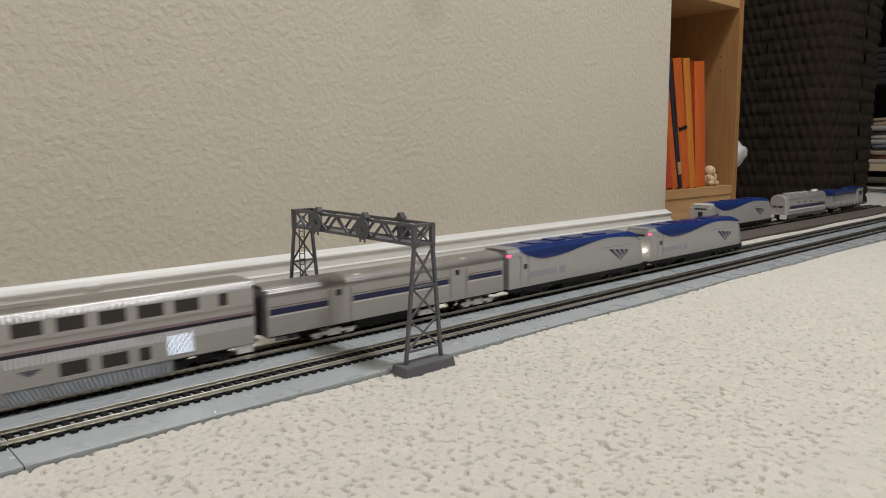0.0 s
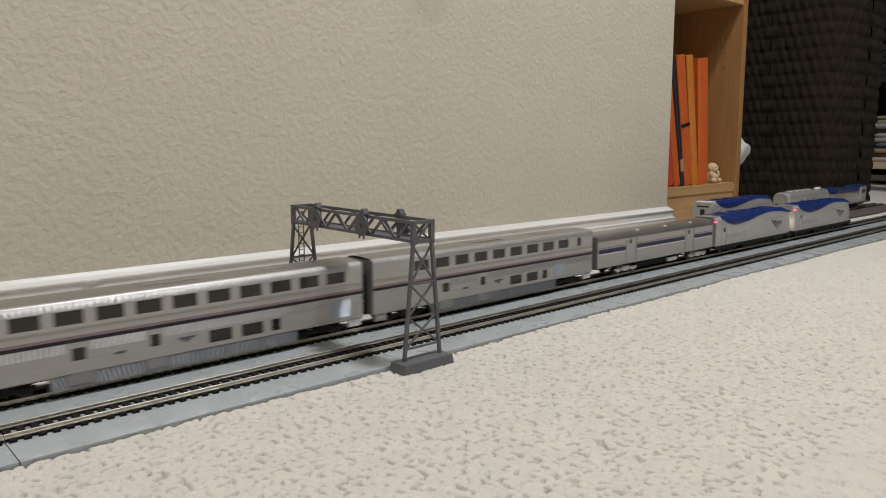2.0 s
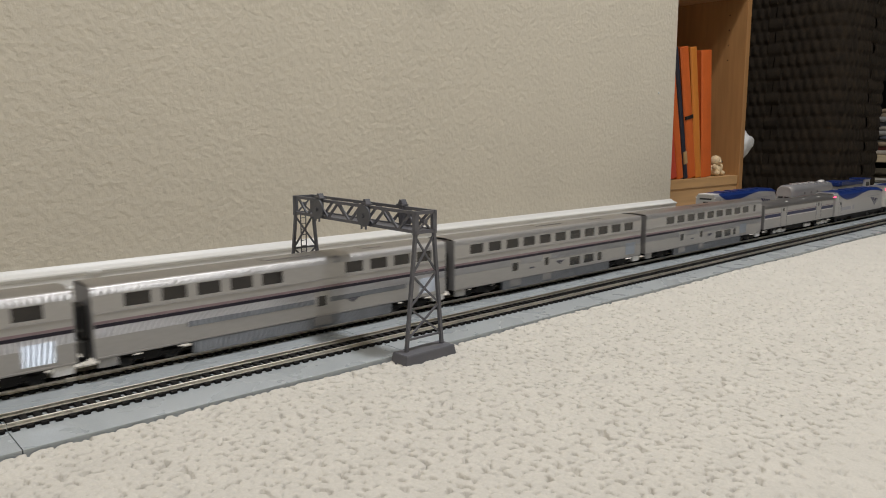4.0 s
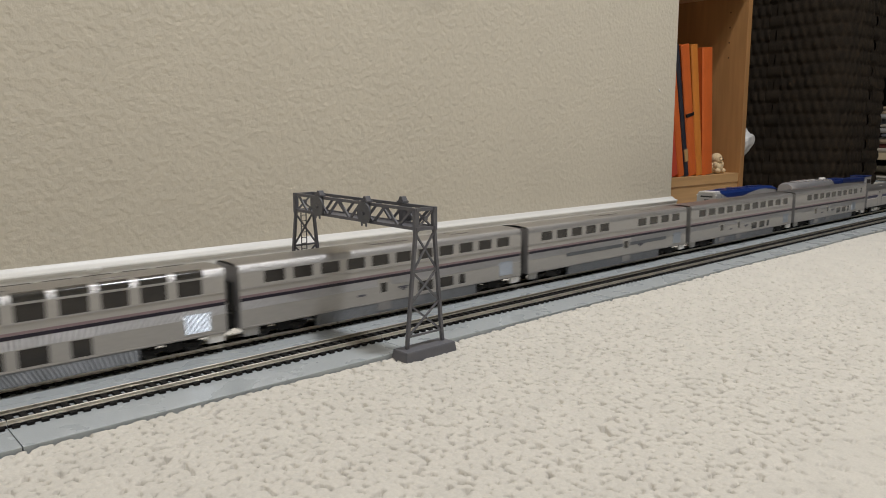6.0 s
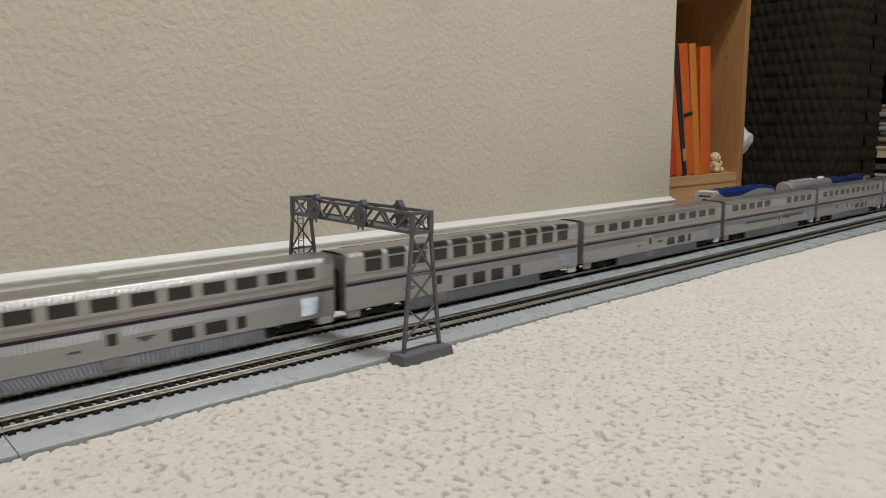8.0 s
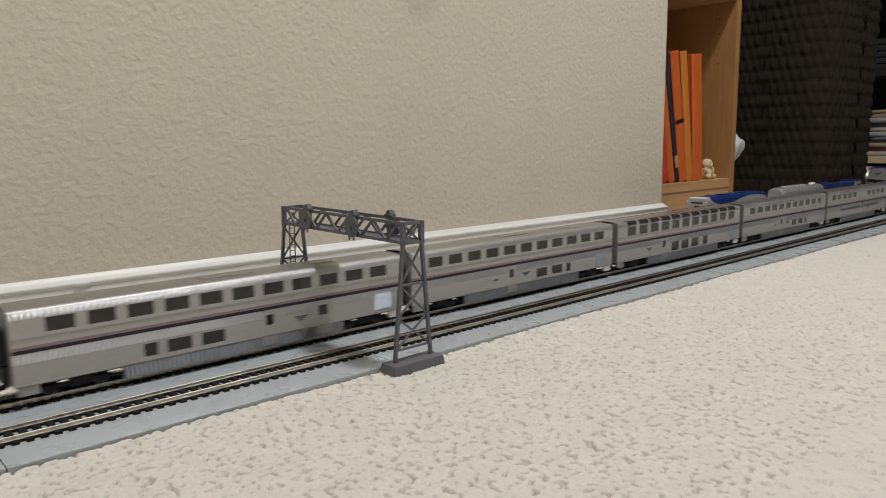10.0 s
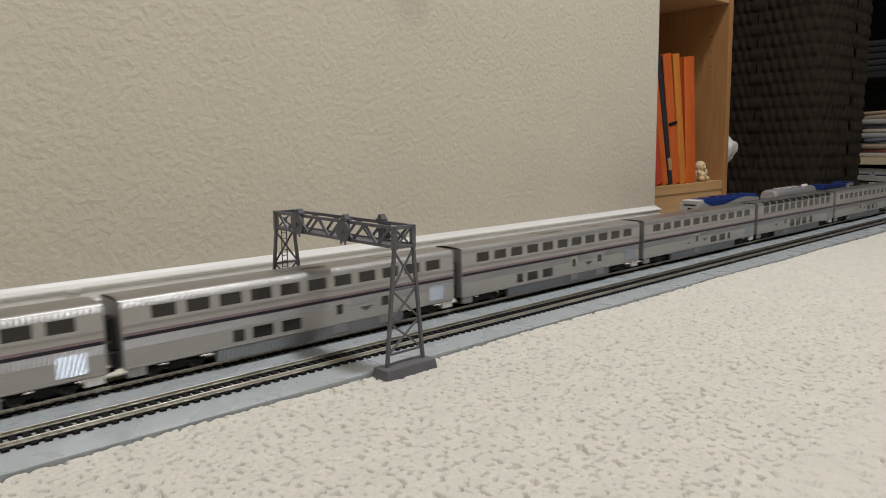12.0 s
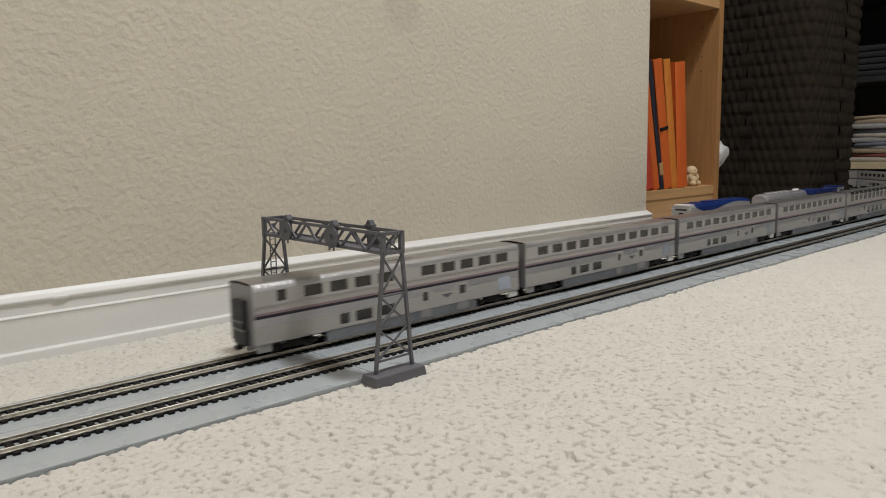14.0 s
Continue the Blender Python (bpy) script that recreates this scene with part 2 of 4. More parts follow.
def room():
    w = part("wall_north", boxes((-3.0, CORNER_X, WALL_Y, WALL_Y + 0.11, FLOOR_Z - 0.05, 2.4), bevel=0.004), WALL)
    tagged(w, "beige painted wall with a rough knockdown texture", "wall", kind="structure")
    for name, rows, label in (
            ("wall_recess", (-3.0, 4.8, 1.70, 1.80, -0.05, 2.4), "beige wall behind the bookcase"),
            ("wall_east", (4.7, 4.8, -3.0, 1.70, -0.05, 2.4), "beige far wall of the room"),
            ("wall_west", (-3.1, -3.0, -3.0, 1.80, -0.05, 2.4), "beige wall behind the view"),
            ("wall_south", (-3.1, 4.8, -3.1, -3.0, -0.05, 2.4), "beige wall opposite the track")):
        tagged(part(name, boxes(rows), WALL), label, "wall", kind="structure")
    tagged(part("ceiling", boxes((-3.1, 4.8, -3.1, 1.80, 2.4, 2.45)), CEIL), "plain white ceiling", "ceiling", kind="structure")
    # baseboard: profile with a rounded cap, a cove and a flat foot, returned round the corner
    prof = [(0.0, -0.03), (0.0172, -0.03), (0.0172, -0.0050), (0.0166, -0.0032), (0.0150, -0.0022), (0.0124, -0.0018), (0.0119, 0.002), (0.0112, 0.0120), (0.0098, 0.0200),
            (0.0092, 0.0236), (0.0095, 0.0247), (0.0098, 0.0255), (0.0090, 0.0263), (0.0068, 0.0270), (0.0061, 0.0310), (0.0060, 0.0352), (0.0073, 0.0366),
            (0.0077, 0.0378), (0.0072, 0.0390), (0.0048, 0.0402), (0.0026, 0.0420), (0.0012, 0.0440), (0.0, 0.0446)]
    bm = bmesh.new()
    ring = lambda x, f: [(x + f * d, WALL_Y - d, z) for d, z in prof]
    loft(bm, [ring(-3.0, 0), ring(CORNER_X, 1), [(CORNER_X + d, WALL_Y + 0.11, z) for d, z in prof]])
    b = smooth(part("baseboard", bm, TRIM), 35)
    tagged(b, "glossy white moulded baseboard along the beige wall", "baseboard", kind="structure")
    bm = bmesh.new()
    blob(bm, (-0.134, WALL_Y - 0.0066, 0.0372), (0.0075, 0.0022, 0.0026), 14)
    smooth(part("filler_spot", bm, TRIM, b, "small oval lump of filler"))
    bm = bmesh.new()
    blob(bm, (0.7536, WALL_Y, 0.2203), (0.0022, 0.0012, 0.0022), 10)
    part("paint_fleck", bm, TRIM, w, "tiny white fleck")
    # unseen housings: one for the ceiling lamp, one for the added fill
    for x, y in ((0.62, -0.52), (-1.8, -1.1)):
        bm = bmesh.new()
        disc(bm, (x, y, 2.375), (0, 0, 1), 0.19, 0.17, 0.05, 32)
        lamp = empty("lamp_housing", pose(0, 0, 0))
        part("housing", bm, TRIM, lamp)
        tagged(lamp, "round white flush ceiling lamp housing, added out of view", "ceiling lamp", group="ceiling lamps")


def carpet_height(x, y, pitch, seed):
    """Height of looped pile: rounded loops on a jittered grid, of uneven height, length and lean."""
    rng = np.random.default_rng(seed)
    n = 512
    jx, jy, hh, ang, lx = (rng.random((n, n)) for _ in range(5))
    ci, cj = np.floor(x / pitch).astype(int), np.floor(y / pitch).astype(int)
    best = np.full(x.shape, 0.0)
    for di in (-1, 0, 1):
        for dj in (-1, 0, 1):
            a, b = (ci + di) % n, (cj + dj) % n
            dx = x - (ci + di + 0.15 + 0.7 * jx[a, b]) * pitch
            dy = y - (cj + dj + 0.15 + 0.7 * jy[a, b]) * pitch
            t = ang[a, b] * math.pi
            u, v = dx * np.cos(t) + dy * np.sin(t), -dx * np.sin(t) + dy * np.cos(t)
            r = pitch * (0.675 + 0.20 * lx[a, b])
            d2 = (u / r) ** 2 + (v / (r * 0.80)) ** 2
            best = np.maximum(best, np.sqrt(np.clip(1 - d2, 0, 1)) ** 0.24 * np.where(hh[a, b] < 0.012, 0.2, 0.91 + 0.09 * hh[a, b]))
    return best


def carpet_patch(name, x0, x1, y0, y1, step, level, seed):
    xs, ys = np.arange(x0, x1 + step * 1.5, step), np.arange(y0, y1 + step / 2, step)
    gx, gy = np.meshgrid(xs, ys, indexing="ij")
    wob = 0.0006 * np.sin(gx * 19 + 3 * np.sin(gy * 13)) + 0.0004 * np.sin(gy * 31 + gx * 7)
    h = carpet_height(gx, gy, 0.0042, seed) * 0.0048 - 0.0040 + wob
    h = h + (0.0008 * np.exp((gy + 0.0420) / 0.006) if y1 < 0 else 0)      # loops crowd up beside the track bed
    co = np.stack([gx, gy, level + h], -1).reshape(-1, 3)
    nx, ny = len(xs), len(ys)
    i = np.arange(nx * ny).reshape(nx, ny)
    quads = np.stack([i[:-1, :-1], i[1:, :-1], i[1:, 1:], i[:-1, 1:]], -1).reshape(-1, 4)
    me = bpy.data.meshes.new(name)
    me.vertices.add(len(co))
    me.vertices.foreach_set("co", co.ravel())
    me.loops.add(quads.size)
    me.loops.foreach_set("vertex_index", quads.ravel())
    me.polygons.add(len(quads))
    me.polygons.foreach_set("loop_start", np.arange(0, quads.size, 4))
    me.update(calc_edges=True)
    me.shade_smooth()
    me.materials.append(CARPET)
    return new(name, me)


def floors():
    g = part("floor", boxes((-3.1, 4.8, -3.1, 1.80, FLOOR_Z - 0.1, FLOOR_Z - 0.0105)), CARPET)
    tagged(g, "cream carpeted floor of the room", "floor", kind="structure")
    for r in (((-0.36, 0.40, -0.30, -0.0420, 0.0007, -0.003), (-0.15, 0.40, -0.43, -0.30, 0.0014, -0.003), (0.40, 0.80, -0.43, -0.0420, 0.0011, -0.003),
                           (0.80, 1.5, -0.43, -0.0420, 0.0016, -0.003), (1.5, 3.1, -0.43, 0.9, 0.004, -0.0045), (1.3, 1.5, 0.076, 0.9, 0.004, -0.0065),
                           (-0.5, 0.3, 0.076, 0.236, 0.0009, -0.0100), (0.3, 1.3, 0.076, 0.340, 0.003, -0.0095),
                           (0.70, 1.50, 0.0865, 0.1150, 0.002, -0.0035))):
        c = carpet_patch("carpet", *r, 11)
        tagged(c, "cream looped pile carpet with uneven nubs", "carpet", kind="stuff")


# ---- track ----
NEAR_Y, FAR_Y, RAIL_Z = 0.0010, 0.0585, 0.004
PIECE = 0.246


def rail_bm(x0, x1, s):
    bm = bmesh.new()
    c = s * 0.00865
    prof = [(-0.0011, 0.0016), (0.0011, 0.0016), (0.0011, 0.0019), (0.0003, 0.0022), (0.0003, 0.0033), (0.00055, 0.0035),
            (0.00055, 0.0039), (0.0004, 0.0040), (-0.0004, 0.0040), (-0.00055, 0.0039), (-0.00055, 0.0035), (-0.0003, 0.0033),
            (-0.0003, 0.0022), (-0.0011, 0.0019)]
    loft(bm, [[(x, c + y, z) for y, z in prof] for x in (x0, x1)])
    return bm


def track_piece(material, near, far, label):
    """One 246 mm length of plastic track: bed, rails and ties."""
    t = empty("track_piece")
    bm = bmesh.new()
    e, L = 0.0003, PIECE
    ring = lambda x: [(x, near - 0.0006, -0.013), (x, far + 0.003, -0.013), (x, far, -0.0003), (x, far - 0.0002, 0), (x, near + 0.0002, 0), (x, near, -0.0003)]
    loft(bm, [ring(e), ring(L - e)])
    part("bed", bm, material, t)
    for s in (-1, 1):
        part("rail", rail_bm(0.0002, L - 0.0002, s), RAIL, t, "nickel silver rail")
        # black strip put in for the shadow and dark web along each rail
        part("rail_shade_strip", boxes((0.0004, L - 0.0004, s * 0.00865 - 0.0015, s * 0.00865 + 0.0015, -0.0002, 0.0013)), TIE, t, "black strip standing in for the rail's shade and dark web")
    tie = boxes((-0.00185, 0.00185, -0.0132, 0.0132, -0.0003, 0.0017), bevel=0.0002)
    first = part("tie", tie, TIE, t)
    n = 35
    for k in range(n):
        ob = first if k == 0 else new("tie", first.data)
        ob.parent = t
        ob.location.x = (k + 0.5) * L / n
    return tagged(t, label, "model track", group="track pieces")


CURVE_X, CURVE_R = -0.254 + 8 * PIECE, 0.67      # the far track bends to the left here
CENTRE = (CURVE_X, FAR_Y + CURVE_R)


def along(d):
    """Place on the far track's centre line, d metres from x = 0."""
    if d <= CURVE_X:
        return Vector((d, FAR_Y, 0))
    a = (d - CURVE_X) / CURVE_R
    return Vector((CENTRE[0] + CURVE_R * math.sin(a), CENTRE[1] - CURVE_R * math.cos(a), 0))


def curved_piece(radius, near, far, label):
    """A 22.5 degree length of curved track; its centre is the origin, its start at -y."""
    t = empty("track_piece")
    step, n = radians(22.5), 12
    turn = lambda a, y, z: ((radius - y) * math.sin(a), -(radius - y) * math.cos(a), z)
    bm = bmesh.new()
    loft(bm, [[turn(step * k / n, y, z) for y, z in ((near - 0.003, -0.013), (far + 0.003, -0.013), (far, 0), (near, 0))] for k in range(n + 1)])
    part("bed", bm, BED, t)
    for s in (-1, 1):
        c = s * 0.00865
        bm = bmesh.new()
        loft(bm, [[turn(step * k / n, c + y, z) for y, z in ((-0.0005, 0.0016), (0.0005, 0.0016), (0.0005, 0.004), (-0.0005, 0.004))] for k in range(n + 1)])
        part("rail", bm, RAIL, t, "nickel silver rail")
    first = None
    count = round(radius * step / 0.00703)
    for k in range(count):
        a = step * (k + 0.5) / count
        if first is None:
            first = part("tie", boxes((-0.00185, 0.00185, -0.0132, 0.0132, -0.0003, 0.0017), bevel=0.0002), TIE, t)
            ob = first
        else:
            ob = new("tie", first.data)
            ob.parent = t
        ob.location, ob.rotation_euler = turn(a, 0, 0), (0, 0, a)
    return tagged(t, label, "model track", group="track pieces")


def tracks():
    near = track_piece(BED, -0.0412, 0.0283, "straight model track on a grey plastic bed with black ties")
    near.matrix_basis = pose(-0.254 - PIECE, NEAR_Y, 0)
    for k in range(8):
        copy_thing(near, pose(-0.254 + k * PIECE, NEAR_Y, 0))
    far = track_piece(BED, -0.0285, 0.0255, "straight model track on a grey plastic bed beside the wall")
    far.matrix_basis = pose(-0.254 - PIECE, FAR_Y, 0)
    for k in range(-3, 8):
        if k != -1:
            copy_thing(far, pose(-0.254 + k * PIECE, FAR_Y, 0))
    for radius, a, b in ((CURVE_R, -0.0285, 0.0255), (CURVE_R + FAR_Y - NEAR_Y, -0.0412, 0.0283)):
        c = curved_piece(radius, a, b, "curved model track on a grey plastic bed")
        c.matrix_basis = pose(*CENTRE, 0)
        for k in range(1, 8):
            copy_thing(c, pose(*CENTRE, 0, 0, 0, 22.5 * k))
    park = track_piece(BED_BROWN, -0.0680, 0.0300, "straight siding track on a brown bed")
    park.matrix_basis = pose(0.70, 0.185, 0)
    for k in range(1, 4):
        copy_thing(park, pose(0.70 + k * PIECE, 0.185, 0))


# ---- signal bridge ----
def signal_bridge():
    g = empty("signal_bridge", pose(-0.0002, 0, 0, 0.8, 0, 0.8))
    yn, yf, zt, zb, a, b = -0.048, 0.1055, 0.1022, 0.0868, 0.0084, 0.0168

    def leg(y, ladder):
        bm = bmesh.new()
        z0 = 0.003
        for s in (-1, 1):
            bar(bm, (s * b, y, z0), (s * a, y, zb + 0.001), 0.0024, 0.0022)
        at = lambda z: b + (a - b) * (z - z0) / (zb - z0)
        levels = [0.0125, 0.035, 0.058, 0.085]
        for z in (0.0125, 0.058):
            bar(bm, (-at(z), y, z), (at(z), y, z), 0.0014, 0.0014)
        ob = part("leg", bm, GANTRY, g)
        for p, q in zip(levels, levels[1:]):
            part("brace", bar(bmesh.new(), (-at(p), y, p), (at(q), y, q), 0.0013, 0.0012), GANTRY, ob)
            part("brace", bar(bmesh.new(), (at(p), y + 0.0006, p), (-at(q), y + 0.0006, q), 0.0013, 0.0012), GANTRY, ob)
        if ladder:
            bm = bmesh.new()
            for s in (-1, 1):
                bar(bm, (s * 0.0025, y + 0.002, z0), (s * 0.0025, y + 0.002, zb), 0.0007)
            for k in range(17):
                z = 0.006 + k * 0.0048
                bar(bm, (-0.0025, y + 0.002, z), (0.0025, y + 0.002, z), 0.0006)
            part("ladder", bm, GANTRY, ob)
        return ob

    leg(yn, False)
    leg(yf, True)
    for y in (yn, yf):
        bm = bmesh.new()
        r = lambda hx, hy, z: [(-0.001 - hx, y - hy - 0.002, z), (-0.001 + hx, y - hy - 0.002, z), (-0.001 + hx, y + hy, z), (-0.001 - hx, y + hy, z)]
        loft(bm, [r(0.0246, 0.0080, -0.0095), r(0.0224, 0.0066, 0.0036), r(0.0220, 0.0062, 0.0042)])
        part("base", bm, GANTRY, g)
    # the two trusses, the end frames and the deck between them
    for s in (-1, 1):
        bm = bmesh.new()
        x = s * a
        bar(bm, (x, yn - 0.002, zt - 0.0011), (x, yf + 0.002, zt - 0.0011), 0.0018, 0.0022)
        bar(bm, (x, yn - 0.002, zb + 0.0011), (x, yf + 0.002, zb + 0.0011), 0.0018, 0.0022)
        truss = part("truss", bm, GANTRY, g)
        n = 10
        for k in range(n):
            y0, y1 = yn + 0.004 + (yf - yn - 0.008) * k / n, yn + 0.004 + (yf - yn - 0.008) * (k + 1) / n
            p, q = (zb + 0.001, zt - 0.001) if k % 2 else (zt - 0.001, zb + 0.001)
            part("brace", bar(bmesh.new(), (x, y0, p), (x, y1, q), 0.0013, 0.0018), GANTRY, truss)
    for y in (yn, yf):
        bm = bmesh.new()
        for s in (-1, 1):
            bar(bm, (s * a, y, zb - 0.001), (s * a, y, zt), 0.0034, 0.0030)
        for z in (zt - 0.0012, zb + 0.0008):
            bar(bm, (-a, y, z), (a, y, z), 0.0024, 0.0024)
        bar(bm, (-a, y, zb), (a, y, zt - 0.001), 0.0012)
        bar(bm, (a, y + 0.001, zb), (-a, y + 0.001, zt - 0.001), 0.0012)
        disc(bm, (0, y, (zt + zb) / 2), (0, 1, 0), 0.0018, 0.0018, 0.0022, 12)
        part("end_frame", bm, GANTRY, g)
    part("deck", boxes((-a + 0.001, a - 0.001, yn, yf, zb + 0.0004, zb + 0.0014)), GANTRY, g)
    # three round signal heads with their posts, hoods and lamp discs
    for x, y, f in ((-a - 0.0042, 0.0665, -1), (-a - 0.0042, 0.0055, -1), (a + 0.0036, -0.0130, 1)):
        zc = (zt + zb) / 2
        bm = bmesh.new()
        disc(bm, (x, y, zc), (1, 0, 0), 0.0079, 0.0079, 0.0012, 28)
        head = part("signal_head", bm, SIGNAL, g, "round dark signal target")
        bm = bmesh.new()
        disc(bm, (x + f * 0.001, y, zc), (1, 0, 0), 0.0016, 0.0016, 0.0022, 14)
        for s in (-1, 1):
            box(bm, x - 0.0005, x + 0.0005, y + s * 0.0026 - 0.0006, y + s * 0.0026 + 0.0006, zc - 0.0098, zc - 0.0066)
        part("boss", bm, GANTRY, head)
        bm = bmesh.new()
        box(bm, min(x, x - f * 0.0047), max(x, x - f * 0.0047), y - 0.0021, y + 0.0021, zc - 0.007, zt + 0.0022)
        box(bm, min(x, x - f * 0.0060), max(x, x - f * 0.0060), y - 0.0034, y + 0.0034, zt + 0.0002, zt + 0.0014)
        loft(bm, [[(p, y - 0.0030, zt + 0.0012), (p, y + 0.0030, zt + 0.0012), (p, y + 0.0010, zt + 0.0046), (p, y - 0.0010, zt + 0.0046)] for p in (x - f * 0.0006, x - f * 0.0050)])
        part("bracket", bm, GANTRY, head)
    return tagged(g, "grey plastic model signal bridge with lattice legs over two tracks", "signal bridge")


# ---- rolling stock: local x along the train, z from the rail head ----
def profile(half, z0, zs, zr, n=7):
    """Car section from the near sill over the roof to the far sill."""
    pts = [(-half, z0), (-half, zs)]
    for k in range(1, n + 1):
        t = k / n * math.pi / 2
        pts.append((-half * math.cos(t) ** 0.75 if k < n else 0.0, zs + (zr - zs) * math.sin(t) ** 1.0))
    return pts + [(-y, z) for y, z in pts[-2::-1]]


def truck(parent, cx, frame_mat):
    bm = bmesh.new()
    for s in (-1, 1):
        y = s * 0.0135
        box(bm, cx - 0.021, cx + 0.021, y - 0.0009, y + 0.0009, 0.0050, 0.0076, bevel=0.0004)
        box(bm, cx - 0.006, cx + 0.006, y - 0.0012, y + 0.0012, 0.0034, 0.0092, bevel=0.0004)
        for d in (-0.0150, 0.0150):
            box(bm, cx + d - 0.003, cx + d + 0.003, y - 0.0013, y + 0.0013, 0.0032, 0.0070, bevel=0.0005)
    box(bm, cx - 0.004, cx + 0.004, -0.013, 0.013, 0.0060, 0.0085)
    t = part("truck", bm, frame_mat, parent)
    for d in (-0.0150, 0.0150):
        bm = bmesh.new()
        for s in (-1, 1):
            disc(bm, (cx + d, s * 0.0083, 0.0052), (0, 1, 0), 0.0052, 0.0052, 0.0022, 20)
            disc(bm, (cx + d, s * 0.0071, 0.0052), (0, 1, 0), 0.0058, 0.0058, 0.0006, 20)
        disc(bm, (cx + d, 0, 0.0052), (0, 1, 0), 0.001, 0.001, 0.02, 8)
        part("wheelset", bm, WHEEL, t, "blackened metal wheels and axle")
    return t


def coupler(parent, x, s):
    bm = bmesh.new()
    box(bm, min(x, x + s * 0.006), max(x, x + s * 0.006), -0.0016, 0.0016, 0.0065, 0.0090, bevel=0.0003)
    box(bm, min(x + s * 0.004, x + s * 0.0065), max(x + s * 0.004, x + s * 0.0065), -0.0026, 0.0026, 0.0062, 0.0093, bevel=0.0003)
    return part("coupler", bm, DARK, parent)


BODY = 0.2955
WIN = lambda k: (0.0197 + 0.02422 * k, 0.0197 + 0.02422 * k + 0.0170)


def superliner(upper, lower, doors, emblem, lounge=False, label="", panel=0.2655):
    """A two-level passenger car. upper, lower: window spans; doors: spans of the low door windows."""
    c = empty("passenger_car")
    hw = 0.0178
    up = [(a, b, 0.0418 if not lounge else 0.0402, 0.0505) for a, b in upper]
    lo = [(a, b, 0.0138 if not lounge else 0.0125, 0.0226 if not lounge else 0.0236) for a, b in lower]
    dw = [(a, b, 0.0188, 0.0268) for a, b in doors]
    for s in (-1, 1):
        bm = bmesh.new()
        holed_wall(bm, s * hw, 0, BODY, 0.0105, 0.0304, lo + dw, -s)
        wall = part("lower_side", bm, MATTE, c, "satin silver lower side")
        bm = bmesh.new()
        holed_wall(bm, s * hw, 0, BODY, 0.0304, 0.0512, up, -s)
        uwall = part("upper_side", bm, MATTE, c, "satin silver window band")
        for a, b, z0, z1 in up:
            part("window", boxes((a - 0.0002, b + 0.0002, min(s * (hw - 0.0006), s * (hw - 0.0014)), max(s * (hw - 0.0006), s * (hw - 0.0014)), z0 - 0.0002, z1 + 0.0002)), GLASS, uwall, "tinted window")
        for a, b, z0, z1 in lo + dw:
            part("window", boxes((a - 0.0002, b + 0.0002, min(s * (hw - 0.0006), s * (hw - 0.0014)), max(s * (hw - 0.0006), s * (hw - 0.0014)), z0 - 0.0002, z1 + 0.0002)), GLASS, wall, "tinted window")
        o = lambda d0, d1: (min(s * (hw + d0), s * (hw + d1)), max(s * (hw + d0), s * (hw + d1)))
        part("blue_stripe", boxes((0.0005, BODY - 0.0005, *o(-0.0002, 0.00018), 0.0305, 0.0328)), PURPLE, c, "dark purple-blue stripe")
        part("mauve_stripe", boxes((0.0005, BODY - 0.0005, *o(-0.0002, 0.00016), 0.0329, 0.0347)), MAUVE, c, "dull mauve stripe")
        part("rail_moulding", boxes((0.0005, BODY - 0.0005, *o(-0.0002, 0.0005), 0.0393, 0.0399), (0.0005, BODY - 0.0005, *o(-0.0002, 0.0005), 0.0112, 0.0119)), SILVER_PLAIN, c)
        cuts = [0.0005] + [q for a, b in sorted(doors) for q in (a - 0.0030, b + 0.0030)] + [BODY - 0.0005]
        for a, b in zip(cuts[::2], cuts[1::2]):
            part("ribbed_band", boxes((a, b, *o(-0.0002, 0.00014), 0.0242, 0.0303)), SILVER, c, "ribbed silver band")
        for a, b in doors:
            part("side_door", boxes((a - 0.0035, b + 0.0035, *o(-0.0002, 0.00055), 0.0042, 0.0110)), CAR_END, c, "grey lower door panel")
        part("shiny_panel", boxes((panel, panel + 0.0180, *o(-0.0002, 0.0003), 0.0140, 0.0272)), STEEL, c, "bright ribbed steel panel")
        y = s * (hw + 0.0002)
        for k, e in enumerate(emblem):
            bm = bmesh.new()
            if k:
                part("vent_slot", boxes((e + 0.0074, e + 0.0150, *sorted((y, y + s * 0.00015)), 0.0184, 0.0200), bevel=0.00005), EMBLEM, c, "small dark vent slot")
                continue
            for r in range(3):
                box(bm, e + 0.0022 * r, e + 0.0120 - 0.0026 * r, min(y, y + s * 0.00015), max(y, y + s * 0.00015), 0.0205 - 0.0013 * r, 0.0216 - 0.0013 * r)
            part("emblem", bm, EMBLEM, c, "small dark winged emblem bars")
        bm = boxes((0.0635, 0.2345, *sorted((s * (hw + 0.0002), s * (hw - 0.0040))), 0.0022, 0.0109), bevel=0.0004)
        part("skirt", bm, SKIRT, c, "grey equipment skirt")
    near = [(-hw, 0.0511), (-hw, 0.0538), (-hw + 0.0003, 0.0549), (-hw + 0.0010, 0.0558), (-hw + 0.0021, 0.0564), (-hw + 0.0036, 0.0567)]
    crown = [near[-1], (-0.0090, 0.0571), (-0.0045, 0.0574), (0.0, 0.0575), (0.0045, 0.0574), (0.0090, 0.0571), (-near[-1][0], near[-1][1])]
    xr = (0.0, 0.0006, BODY - 0.0006, BODY)
    for name, run, m, words in (("roof", crown, SILVER_ROOF, "silver grey ribbed roof"), ("roof_shoulder", near, SHOULDER, "bright ribbed roof shoulder"),
                                ("roof_shoulder", [(-y, z) for y, z in near], SHOULDER, "bright ribbed roof shoulder")):
        bm = bmesh.new()
        loft(bm, [[(x, y, z) for y, z in run] for x in xr], close=False, caps=False)
